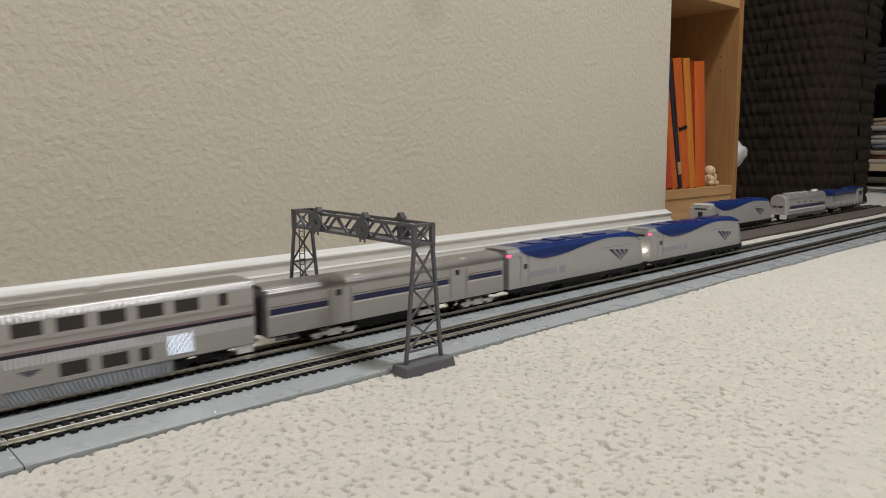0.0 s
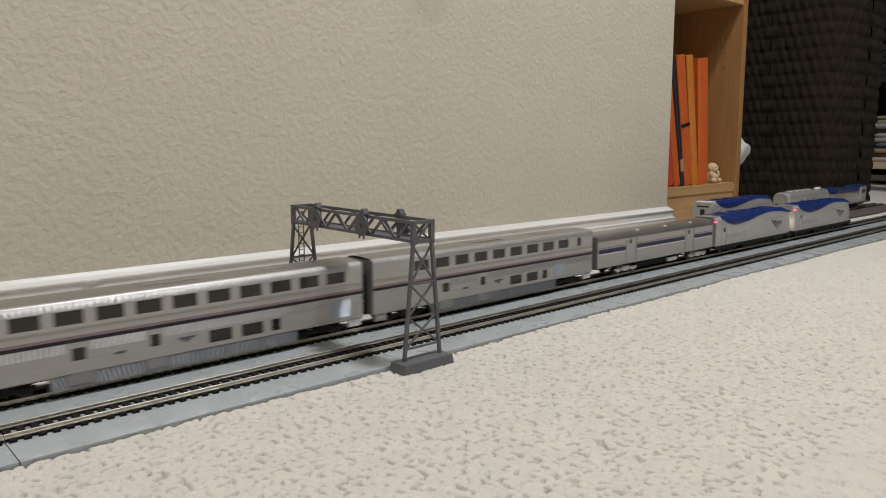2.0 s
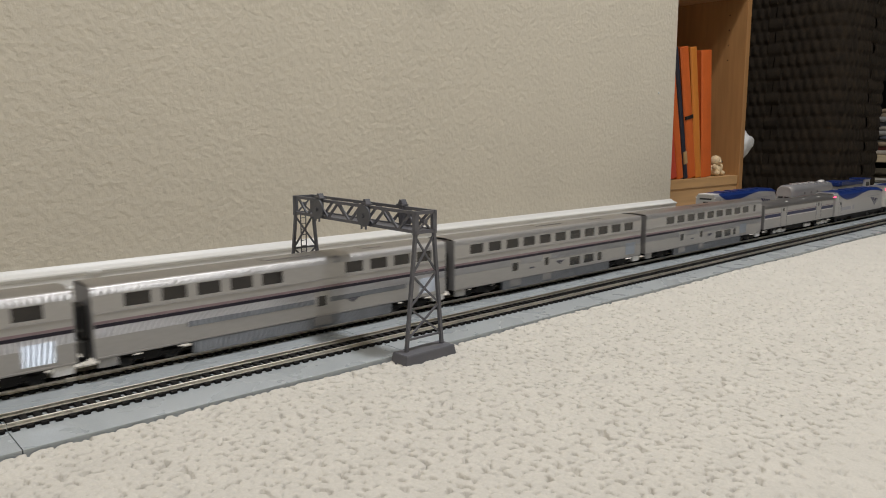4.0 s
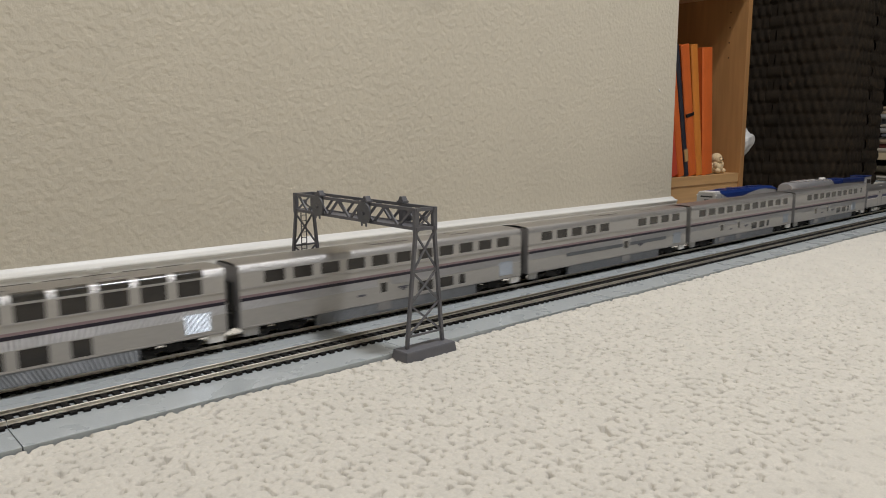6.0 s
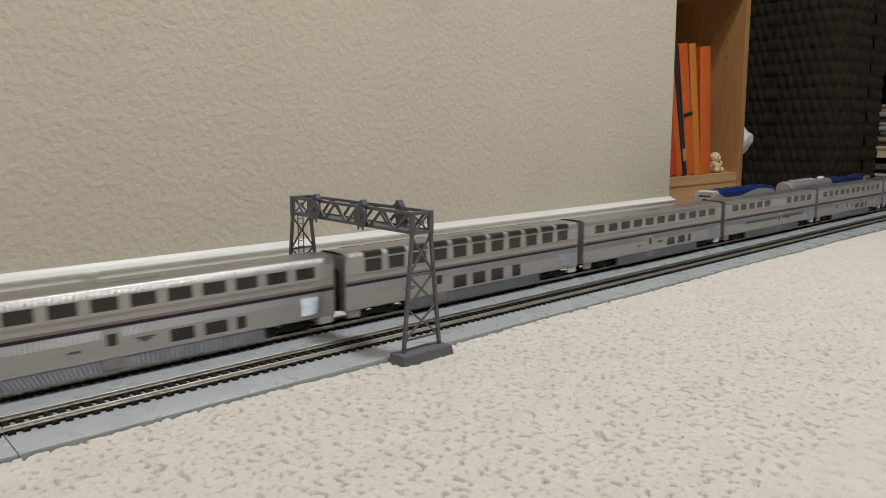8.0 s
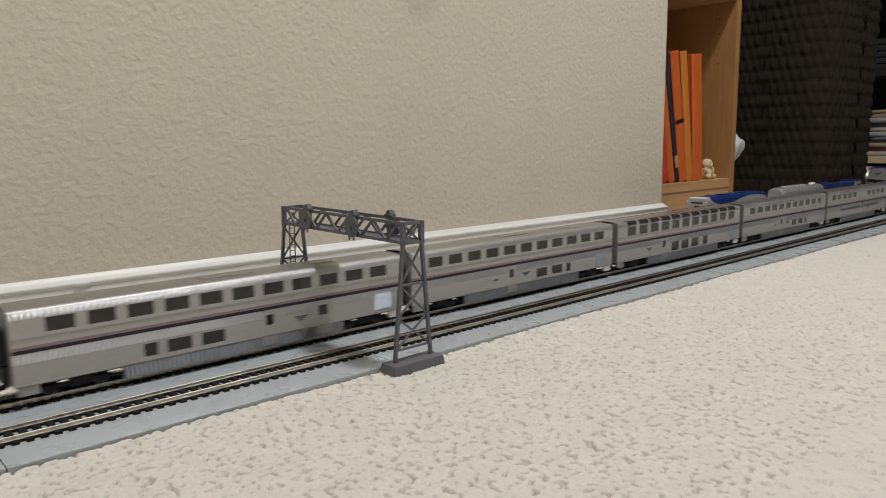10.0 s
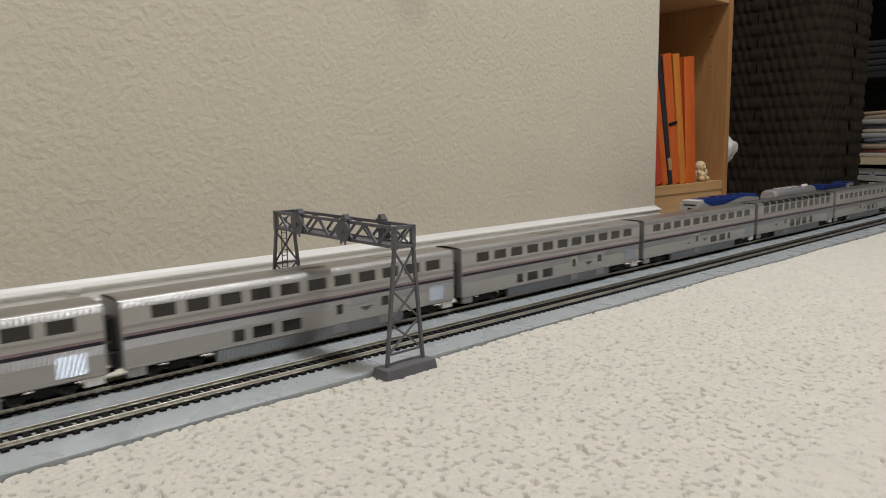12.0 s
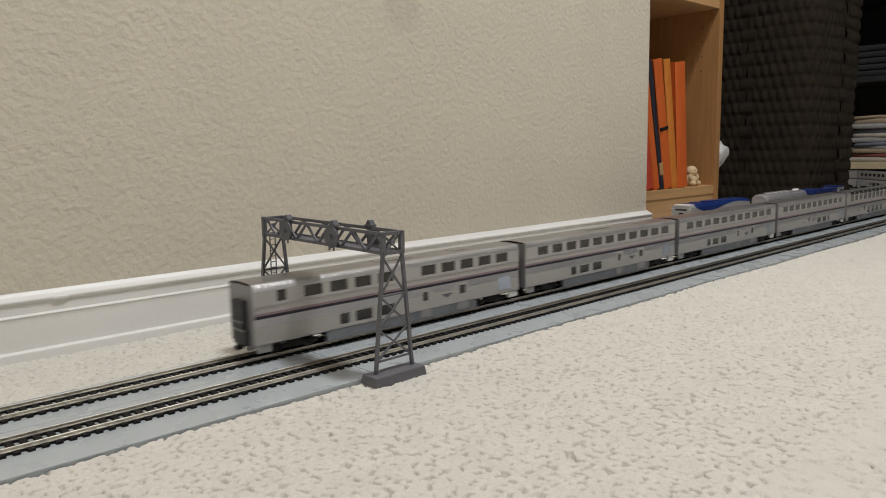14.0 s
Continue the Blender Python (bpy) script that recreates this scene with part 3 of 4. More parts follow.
        smooth(part(name, bm, m, c, words), 60)
    for r in ((0.125, 0.165, -0.006, 0.006, 0.0564, 0.0580), (0.215, 0.235, -0.006, 0.006, 0.0564, 0.0579)):
        part("roof_hatch", boxes(r, bevel=0.0005), SILVER_ROOF, c)
    part("floor_pan", boxes((0.001, BODY - 0.001, -0.0168, 0.0168, 0.0098, 0.0108), (0.07, 0.23, -0.012, 0.012, 0.0035, 0.0100)), DARK, c, "black underframe")
    for x, s in ((0.0, -1), (BODY, 1)):
        w = lambda a, b: (min(x - s * a, x - s * b), max(x - s * a, x - s * b))
        part("car_end", boxes((*w(0.0002, 0.0012), -0.0176, 0.0176, 0.0105, 0.0555)), CAR_END, c, "grey car end")
        part("diaphragm", boxes((*w(0.0, -0.0042), -0.0080, 0.0080, 0.0230, 0.0440), bevel=0.0006), RUBBER, c, "black folded gangway diaphragm")
        part("doorway", boxes((*w(-0.0002, -0.0030), -0.0095, 0.0095, 0.0100, 0.0225), bevel=0.0004), RUBBER, c)
        part("end_bar", boxes((*w(-0.0043, -0.0049), -0.0078, 0.0078, 0.0276, 0.0286), (*w(-0.0031, -0.0040), -0.0094, 0.0094, 0.0210, 0.0220)), CAR_END, c, "grey bars across the end door")
        for y in (-0.0163, 0.0163):
            part("step", boxes((*w(0.002, 0.014), y - 0.0013, y + 0.0013, 0.0046, 0.0106), bevel=0.0004), BRIGHT if s > 0 else TRUCK, c, "silver end step")
        coupler(c, x, s)
    for cx in (0.0365, 0.2590):
        truck(c, cx, DARK)
    if lounge:
        for s in (-1, 1):
            for a, b in upper:
                rings = [(hw + 0.0003, 0.0522), (hw + 0.0003, 0.0539), (hw, 0.0551), (hw - 0.0008, 0.0561), (hw - 0.0020, 0.0568), (hw - 0.0045, 0.0572)]
                bm = bmesh.new()
                loft(bm, [[(a - 0.0008, s * y, z), (b + 0.0008, s * y, z), (b + 0.0008, s * (y - 0.0006), z - 0.0004), (a - 0.0008, s * (y - 0.0006), z - 0.0004)] for y, z in rings])
                smooth(part("roof_window", bm, SKYGLASS, c, "dark curved roof window"), 50)
    return tagged(c, label, "passenger car", group="train cars")


def baggage_car():
    c = empty("baggage_car")
    L, hw = 0.2530, 0.0175
    for s in (-1, 1):
        bm = bmesh.new()
        holes = [(0.0605, 0.0660, 0.0350, 0.0400), (0.1895, 0.1950, 0.0350, 0.0400)]
        holed_wall(bm, s * hw, 0, L, 0.0125, 0.0416, holes, -s)
        w = part("side", bm, MATTE, c, "satin silver side")
        for a, b, z0, z1 in holes:
            part("window", boxes((a - 0.0002, b + 0.0002, *sorted((s * (hw - 0.0006), s * (hw - 0.0014))), z0 - 0.0002, z1 + 0.0002)), GLASS, w, "small door window")
        o = lambda d0, d1: tuple(sorted((s * (hw + d0), s * (hw + d1))))
        for a, b in ((0.002, 0.0530), (0.0765, 0.1815), (0.2055, L - 0.002)):
            part("blue_stripe", boxes((a, b, *o(-0.0002, 0.0002), 0.0285, 0.0330)), NAVY, c, "wide navy stripe")
            part("red_stripe", boxes((a, b, *o(-0.0002, 0.00018), 0.0342, 0.0348)), RED, c, "thin red stripe")
            part("white_stripe", boxes((a, b, *o(-0.0002, 0.00016), 0.0270, 0.0282)), WHITE_P, c, "thin white stripe")
        for a, b in ((0.0545, 0.0745), (0.1835, 0.2035)):
            for p, q in ((a, a + 0.0004), (b - 0.0004, b)):
                part("door_edge", boxes((p, q, *o(-0.0002, 0.0004), 0.0130, 0.0414)), SKIRT, c)
    pr = profile(hw, 0.0414, 0.0416, 0.0498, 9)
    bm = bmesh.new()
    loft(bm, [[(x, y, z) for y, z in pr] for x in (0.0, 0.0006, L - 0.0006, L)], close=False, caps=False)
    smooth(part("roof", bm, SILVER_ROOF, c, "rounded silver roof"), 60)
    for x in (0.085, 0.145, 0.205):
        part("roof_vent", boxes((x - 0.003, x + 0.003, -0.0125, -0.009, 0.0473, 0.0489), bevel=0.0006), WHITE_P, c, "small pale roof vent")
    part("floor_pan", boxes((0.001, L - 0.001, -0.0165, 0.0165, 0.0112, 0.0124), (0.08, 0.17, -0.012, 0.012, 0.0045, 0.0115)), DARK, c, "black underframe")
    for x, s in ((0.0, -1), (L, 1)):
        w = lambda a, b: (min(x - s * a, x - s * b), max(x - s * a, x - s * b))
        part("car_end", boxes((*w(0.0002, 0.0012), -0.0172, 0.0172, 0.0125, 0.0470)), CAR_END, c, "dark grey car end")
        part("diaphragm", boxes((*w(0.0, -0.0040), -0.0075, 0.0075, 0.0130, 0.0420), bevel=0.0006), RUBBER, c, "black gangway diaphragm")
        coupler(c, x, s)
    for s in (-1, 1):
        part("battery_box", boxes((0.148, 0.168, *sorted((s * 0.0125, s * 0.0160)), 0.0045, 0.0095), bevel=0.0005), BRIGHT, c, "pale battery box")
    for cx in (0.060, 0.222):
        truck(c, cx, BRIGHT)
    return tagged(c, "silver baggage car with a broken navy stripe", "baggage car", group="train cars")


def wave_z(x):
    """Lower edge of the blue paint along the locomotive's side."""
    if x < 0.055:
        return 0.0470 - 0.0095 * math.sin(min(1, max(0, (x - 0.018) / 0.037)) * math.pi / 2)
    if x < 0.165:
        t = (x - 0.055) / 0.110
        return 0.0375 + 0.0105 * (1 - math.cos(t * math.pi)) / 2
    return 0.0480 - 0.0050 * ((x - 0.165) / 0.065) ** 2


def diesel(lit=True):
    c = empty("diesel_locomotive")
    L, hw, z0, zs, zr = 0.2400, 0.0177, 0.0118, 0.0470, 0.0505

    def section(x):
        f = max(0.0, (x - 0.215) / 0.025)
        top = zr - 0.020 * f ** 1.5
        h = hw - 0.004 * f ** 2
        sh = min(zs, top - 0.003)
        return [(x, -h, z0), (x, -h, sh - 0.007), (x, -h + 0.0012, sh), (x, -h + 0.0045, top), (x, 0, top + 0.0006), (x, h - 0.0045, top), (x, h - 0.0012, sh), (x, h, sh - 0.007), (x, h, z0)]

    xs = [0.0, 0.0008, 0.215, 0.222, 0.229, 0.235, 0.240]
    bm = bmesh.new()
    loft(bm, [section(x) for x in xs])
    smooth(part("body", bm, LOCO, c, "silver painted locomotive body"), 30)
    part("blue_roof", boxes((0.018, 0.2120, -0.0131, 0.0131, 0.0500, 0.0514), bevel=0.0005), BLUE, c, "blue painted roof")
    for s in (-1, 1):
        # blue wave band following the side and the shoulder
        bm = bmesh.new()
        rings = []
        for k in range(61):
            x = 0.018 + (0.2240 - 0.018) * k / 60
            zl = wave_z(x)
            ys = lambda z: (hw if z < zs - 0.007 else hw - 0.0012 * (z - zs + 0.007) / 0.007 if z < zs else hw - 0.0012 - 0.0033 * (z - zs) / (zr - zs))
            zz = [zl, max(zl, zs - 0.007), max(zl, zs - 0.0035), max(zl, zs), zr + 0.0002]
            if x > 0.213:
                zz = [min(z, zr - 0.4 * (x - 0.213)) for z in zz]
            rings.append([(x, s * (ys(z) + 0.0004), z) for z in zz] + [(x, s * (ys(z) - 0.0004), z) for z in zz[::-1]])
        loft(bm, rings)
        part("blue_wave", bm, BLUE, c, "blue wave on the upper side")
        y = s * (hw + 0.0002)
        o = tuple(sorted((s * (hw - 0.0003), s * (hw + 0.0002))))
        bm = bmesh.new()
        for k in range(4):
            top, foot = 0.1640 + 0.0102 * k, 0.1880 + 0.0034 * k
            z1, z0 = 0.0352 - 0.0010 * k, 0.0205 + 0.0022 * k
            vs = [bm.verts.new((p, q, r)) for q in o for p, r in ((foot + 0.0016, z0), (top + 0.0066, z1), (top, z1), (foot, z0))]
            bm.faces.new(vs[:4]), bm.faces.new(vs[:3:-1])
            for i in range(4):
                bm.faces.new((vs[i], vs[(i + 1) % 4], vs[4 + (i + 1) % 4], vs[4 + i]))
        part("emblem", bm, NAVY, c, "navy winged emblem")
        for r in ((0.030, 0.072, *o, 0.0205, 0.0260), (0.078, 0.086, *o, 0.0195, 0.0270), (0.1500, 0.2080, *o, 0.0372, 0.0384)):
            part("lettering", boxes(r), LETTER, c, "faint grey lettering bar")
        part("cab_window", boxes((0.0215, 0.0262, *o, 0.0300, 0.0350)), BLACK, c, "small dark side window")
        part("side_door", boxes((0.0165, 0.0170, *o, 0.0140, 0.0430), (0.0278, 0.0283, *o, 0.0140, 0.0430)), SKIRT, c)
        part("sill", boxes((0.002, 0.236, *tuple(sorted((s * (hw - 0.002), s * (hw + 0.0001)))), 0.0080, 0.0120)), DARK, c, "black side sill")
        part("marker_light", boxes((-0.0008, 0.0018, *sorted((s * 0.0150, s * 0.0180)), 0.0440, 0.0456), bevel=0.0003), TAIL if lit else WHITE_P, c, "glowing red marker light" if lit else "unlit marker light")
        bm = bmesh.new()
        disc(bm, (0.2405, s * 0.0050, 0.0235), (1, 0, 0), 0.0014, 0.0014, 0.0012, 14)
        part("headlight", bm, HEAD if lit else WHITE_P, c, "lit white headlight" if lit else "unlit headlight")
    part("windshield", boxes((0.2270, 0.2330, -0.0105, 0.0105, 0.0395, 0.0440), bevel=0.0006), BLACK, c, "dark sloping windshield")
    for r in ((0.045, 0.066, -0.010, 0.010, 0.0510, 0.0526), (0.080, 0.098, -0.009, 0.009, 0.0510, 0.0530), (0.110, 0.128, -0.009, 0.009, 0.0510, 0.0526), (0.150, 0.172, -0.008, 0.008, 0.0510, 0.0529)):
        part("roof_hatch", boxes(r, bevel=0.0004), BLUE, c, "blue roof hatch")
    part("rear_hood", boxes((-0.001, 0.019, -0.0135, 0.0135, 0.0490, 0.0512), bevel=0.0006), CAR_END if lit else WHITE_P, c, "grey rear roof end")
    part("rear_door", boxes((-0.0006, 0.0004, -0.0040, 0.0040, 0.0140, 0.0380), (-0.0006, 0.0004, -0.0105, 0.0105, 0.0415, 0.0440)), BLACK, c, "black end door and slot")
    part("fuel_tank", boxes((0.085, 0.155, -0.0150, 0.0150, 0.0025, 0.0100), (0.002, 0.236, -0.0140, 0.0140, 0.0085, 0.0125), bevel=0.0006), DARK, c, "black fuel tank and frame")
    part("pilot", boxes((0.2300, 0.2420, -0.0150, 0.0150, 0.0030, 0.0125), bevel=0.001), DARK, c, "black front pilot")
    for cx in (0.045, 0.195):
        truck(c, cx, DARK)
    coupler(c, 0.0, -1)
    coupler(c, 0.240, 1)
    return tagged(c, "silver and blue diesel locomotive with a wave stripe", "locomotive", group="locomotives")


def streamlined_unit():
    """Parked silver carbody unit with a rounded roof."""
    c = empty("diesel_locomotive")
    L, hw = 0.205, 0.0175
    pr = profile(hw, 0.0125, 0.0400, 0.0520, 8)
    bm = bmesh.new()
    rings = []
    for x, f in ((0.0, 0.80), (0.004, 0.93), (0.012, 1.0), (0.190, 1.0), (0.199, 0.93), (0.205, 0.80)):
        rings.append([(x, y * f, 0.0125 + (z - 0.0125) * (0.6 + 0.4 * f)) for y, z in pr])
    loft(bm, rings, close=False, caps=True)
    smooth(part("body", bm, PARKED, c, "silver rounded carbody"), 50)
    for s in (-1, 1):
        o = tuple(sorted((s * (hw - 0.0003), s * (hw + 0.0002))))
        part("blue_stripe", boxes((0.014, 0.188, *o, 0.0235, 0.0285)), NAVY, c, "dark blue stripe")
        part("red_stripe", boxes((0.014, 0.188, *o, 0.0290, 0.0298)), RED, c, "thin red stripe")
        part("white_stripe", boxes((0.014, 0.188, *o, 0.0200, 0.0226)), WHITE_P, c, "white lower stripe")
        part("sill", boxes((0.006, 0.199, *tuple(sorted((s * (hw - 0.003), s * hw))), 0.0070, 0.0124)), SKIRT, c)
    bm = bmesh.new()
    disc(bm, (0.172, 0.0, 0.0525), (0, 0, 1), 0.006, 0.004, 0.004, 20)
    disc(bm, (0.182, 0.0, 0.0520), (1, 0, 0), 0.0032, 0.0026, 0.010, 16)
    part("headlight_housing", bm, WHITE_P, c, "bright rounded roof headlight housing")
    for x in (0.040, 0.068, 0.096, 0.124):
        part("roof_fan", disc(bmesh.new(), (x, 0, 0.0524), (0, 0, 1), 0.0075, 0.0070, 0.0022, 20), PARKED, c, "round silver roof fan")
    for s in (-1, 1):
        for x in (0.055, 0.085, 0.115):
            part("porthole", disc(bmesh.new(), (x, s * (hw + 0.0001), 0.0345), (0, 1, 0), 0.0024, 0.0024, 0.0008, 16), BLACK, c, "dark round side window")
        part("end_step", boxes((-0.004, 0.006, *sorted((s * 0.006, s * 0.0165)), 0.0040, 0.0120), bevel=0.0008), WHITE_P, c, "white end step")
    part("end_windows", boxes((-0.0004, 0.003, -0.0100, -0.0015, 0.0265, 0.0300), (-0.0004, 0.003, 0.0015, 0.0100, 0.0265, 0.0300)), BLACK, c, "dark end windows")
    part("underframe", boxes((0.004, 0.200, -0.0150, 0.0150, 0.0075, 0.0126), (0.07, 0.13, -0.013, 0.013, 0.0025, 0.0080)), DARK, c, "black underframe")
    for cx in (0.040, 0.165):
        truck(c, cx, TRUCK)
    coupler(c, 0.0, -1)
    coupler(c, L, 1)
    return tagged(c, "parked silver streamlined diesel unit with blue stripe", "locomotive", group="locomotives")


def hood_unit():
    """Parked blue and grey hood locomotive."""
    c = empty("diesel_locomotive")
    part("walkway", boxes((0.0, 0.205, -0.0175, 0.0175, 0.0110, 0.0140), bevel=0.0005), SKIRT, c, "grey walkway frame")
    part("hood", boxes((0.012, 0.150, -0.0115, 0.0115, 0.0140, 0.0380), bevel=0.001), LOCO, c, "silver long hood")
    part("hood_top", boxes((0.010, 0.152, -0.0135, 0.0135, 0.0380, 0.0465), bevel=0.0012), BLUE, c, "blue upper hood")
    part("radiator", boxes((0.015, 0.055, -0.0165, 0.0165, 0.0400, 0.0490), bevel=0.001), BLUE, c, "blue flared radiator")
    part("cab", boxes((0.152, 0.184, -0.0170, 0.0170, 0.0140, 0.0480), bevel=0.0012), LOCO, c, "silver cab")
    part("cab_roof", boxes((0.150, 0.186, -0.0174, 0.0174, 0.0478, 0.0500), bevel=0.0008), BLUE, c, "blue cab roof")
    part("nose", boxes((0.184, 0.201, -0.0120, 0.0120, 0.0140, 0.0360), bevel=0.0015), LOCO, c, "short silver nose")
    part("cab_window", boxes((0.158, 0.178, -0.0173, -0.0168, 0.0330, 0.0420)), BLACK, c, "dark cab side window")
    bm = bmesh.new()
    for k in range(9):
        x = 0.008 + k * 0.018
        bar(bm, (x, -0.0170, 0.0140), (x, -0.0170, 0.0240), 0.0006)
    bar(bm, (0.008, -0.0170, 0.0240), (0.152, -0.0170, 0.0240), 0.0006)
    part("handrail", bm, WHITE_P, c, "thin pale handrail")
    part("fuel_tank", boxes((0.075, 0.130, -0.0150, 0.0150, 0.0020, 0.0108), bevel=0.001), DARK, c, "black fuel tank")
    for cx in (0.042, 0.163):
        truck(c, cx, TRUCK)
    coupler(c, 0.0, -1)
    coupler(c, 0.205, 1)
    return tagged(c, "parked blue and grey hood diesel locomotive", "locomotive", group="locomotives")


PITCH = 0.306
FULL = [WIN(k) for k in range(11)]
LOW_A = [(0.0767, 0.0860), WIN(3), WIN(4)]
LOW_B = [WIN(6), WIN(7), (0.2130, 0.2205)]
train = []


def build_train():
    plain = "silver two-level passenger car with navy and red stripes"
    for n in range(9):
        if n in (0, 8):
            up = FULL[1:10]
            up = [(0.0200, 0.0282), *FULL[1:5], *FULL[6:]] if n == 0 else [*up, (0.2690, 0.2755)]
        elif n == 6:
            up = FULL[:5] + FULL[7:]
        else:
            up = FULL
        low, door, em = (LOW_A, [(0.1662, 0.1724), (0.2118, 0.2200)], [0.190]) if n < 3 else (LOW_B, [(0.1246, 0.1312)], [0.143, 0.094])
        if n in (7, 8):
            door = [(0.0767, 0.0850), *door]
        if n == 4:
            low, door, em = [WIN(4), WIN(5), WIN(6), (0.1941, 0.2063)], [(0.0957, 0.1035)], [0.060]
        if n == 6:
            low, door, em = [], [(0.1629, 0.1710)], [0.190]
        label = plain
        if n == 4:
            label = "silver two-level lounge car with curved roof windows"
        if n == 6:
            label = "silver two-level dining car with two window groups"
        if n == 0:
            label = "silver two-level passenger car at the rear of the train"
        car = superliner(up, low, door, em, n == 4, label, 0.2315 if n == 8 else 0.2655)
        if n == 6:
            for s in (-1, 1):
                for a, b in ((0.060, 0.160), (0.174, 0.250)):
                    part("vent_panel", boxes((a, b, *sorted((s * 0.0176, s * 0.01805)), 0.0212, 0.0250)), SKIRT, car, "grey louvred panel")
        train.append((car, PITCH * n, 0.0365, 0.2590))
    train.append((baggage_car(), PITCH * 9, 0.060, 0.222))
    loco = diesel()
    train.append((loco, PITCH * 9 + 0.2610, 0.045, 0.195))
    train.append((copy_thing(loco, pose(0, 0, 0)), PITCH * 9 + 0.2610 + 0.2478, 0.045, 0.195))
    parked = diesel(False)
    parked.matrix_basis = pose(0.8200, 0.185, RAIL_Z)
    tagged(parked, "parked silver and blue diesel locomotive with a wave stripe")
    streamlined_unit().matrix_basis = pose(1.1200, 0.185, RAIL_Z)
    hood_unit().matrix_basis = pose(1.3500, 0.185, RAIL_Z)


# ---- bookcase and what lies about it ----
CASE_Y = 0.345


def bookcase():
    c = empty("bookcase")
    x0, x1, y1 = 0.88, 1.2745, 0.62
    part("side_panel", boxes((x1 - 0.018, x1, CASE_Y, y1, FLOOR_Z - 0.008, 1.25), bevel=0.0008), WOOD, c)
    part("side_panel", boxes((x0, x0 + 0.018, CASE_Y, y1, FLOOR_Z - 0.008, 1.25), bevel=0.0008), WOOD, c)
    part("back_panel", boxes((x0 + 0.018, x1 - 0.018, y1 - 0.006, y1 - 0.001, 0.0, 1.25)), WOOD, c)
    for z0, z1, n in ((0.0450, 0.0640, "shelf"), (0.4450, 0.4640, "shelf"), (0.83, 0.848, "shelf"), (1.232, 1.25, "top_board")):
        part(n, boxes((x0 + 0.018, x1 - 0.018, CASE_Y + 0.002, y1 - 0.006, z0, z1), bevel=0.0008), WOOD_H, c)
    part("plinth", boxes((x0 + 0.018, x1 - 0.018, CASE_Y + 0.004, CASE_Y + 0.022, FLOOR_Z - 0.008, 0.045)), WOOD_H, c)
    for k in range(4):
        for y in (CASE_Y + 0.04, y1 - 0.05):
            part("peg_hole", disc(bmesh.new(), (x1 - 0.0181, y, 0.315 + 0.032 * k), (1, 0, 0), 0.0018, 0.0018, 0.0006, 10), PEGHOLE, c)
    return tagged(c, "beech veneer bookcase beside the end of the wall", "bookcase")


def book(x, thick, high, lean, cover, label, y=CASE_Y + 0.012, deep=0.19, band=None):
    b = empty("book", pose(x, y, 0.064, 0, lean, 0))
    bm = boxes((0, 0.0022, 0, deep, 0, high), (thick - 0.0022, thick, 0, deep, 0, high), bevel=0.0006)
    n = 6
    ring = lambda z: [(thick / 2 - thick / 2 * math.cos(math.pi * k / n), -0.004 * math.sin(math.pi * k / n), z) for k in range(n + 1)] + [(thick, 0.002, z), (0, 0.002, z)]
    loft(bm, [ring(0), ring(high)])
    part("cover", bm, cover, b)
    part("pages", boxes((0.0024, thick - 0.0024, 0.003, deep - 0.004, 0.003, high - 0.003)), PAGES, b)
    if band:
        part("spine_band", boxes((0.001, thick - 0.001, -0.0045, -0.001, band[0], band[1]), bevel=0.0004), band[2], b)
    return tagged(b, label, "book", group="books on the shelf")


def books():
    book(0.986, 0.032, 0.115, -13.0, REDBOOK, "short red hardback book leaning on the shelf")
    book(1.0200, 0.022, 0.235, -13.0, ORANGE, "orange slim book leaning beside a dark one")
    book(1.0300, 0.030, 0.276, -13.0, PAGES, "pale tall book standing behind the others", y=CASE_Y + 0.215, deep=0.045)
    book(1.0450, 0.014, 0.262, -13.0, NAVYBOOK, "dark blue slim book leaning on the shelf", band=(0.03, 0.055, TAN))
    book(1.0610, 0.030, 0.262, -11.5, ORANGE, "orange hardback book on the shelf", band=(0.120, 0.127, BLACK))
    book(1.0900, 0.024, 0.264, -9.5, ORANGE2, "light orange hardback book on the shelf")
    book(1.1150, 0.040, 0.260, -5.2, ORANGE, "orange hardback book with a worn spine on the shelf")


def plush_toy():
    p = empty("plush_toy", pose(1.197, CASE_Y + 0.026, 0.064))
    bm = bmesh.new()
    blob(bm, (0, 0, 0.0125), (0.0165, 0.014, 0.0135))
    blob(bm, (0, -0.001, 0.0300), (0.0125, 0.0115, 0.0120))
    for s in (-1, 1):
        blob(bm, (s * 0.0095, -0.010, 0.0060), (0.006, 0.007, 0.0055), 10)
        blob(bm, (s * 0.0130, -0.006, 0.0180), (0.004, 0.005, 0.007), 10)
    blob(bm, (-0.001, -0.0115, 0.0285), (0.0050, 0.0040, 0.0040), 10)
    bmesh.ops.scale(bm, vec=(1.08, 1.08, 1.06), verts=bm.verts)
    smooth(part("body", bm, PLUSH, p))
    for n, c, r in (("eye", (-0.0045, -0.0108, 0.0325), 0.0012), ("eye", (0.0045, -0.0108, 0.0325), 0.0012), ("nose", (-0.001, -0.0155, 0.0292), 0.0016)):
        bm = bmesh.new()
        blob(bm, (c[0] * 1.08, c[1] * 1.08, c[2] * 1.06), (r * 1.2,) * 3, 8)
        part(n, bm, BLACK, p, "black bead " + n)
    return tagged(p, "small cream plush toy sitting on the shelf edge", "toy")


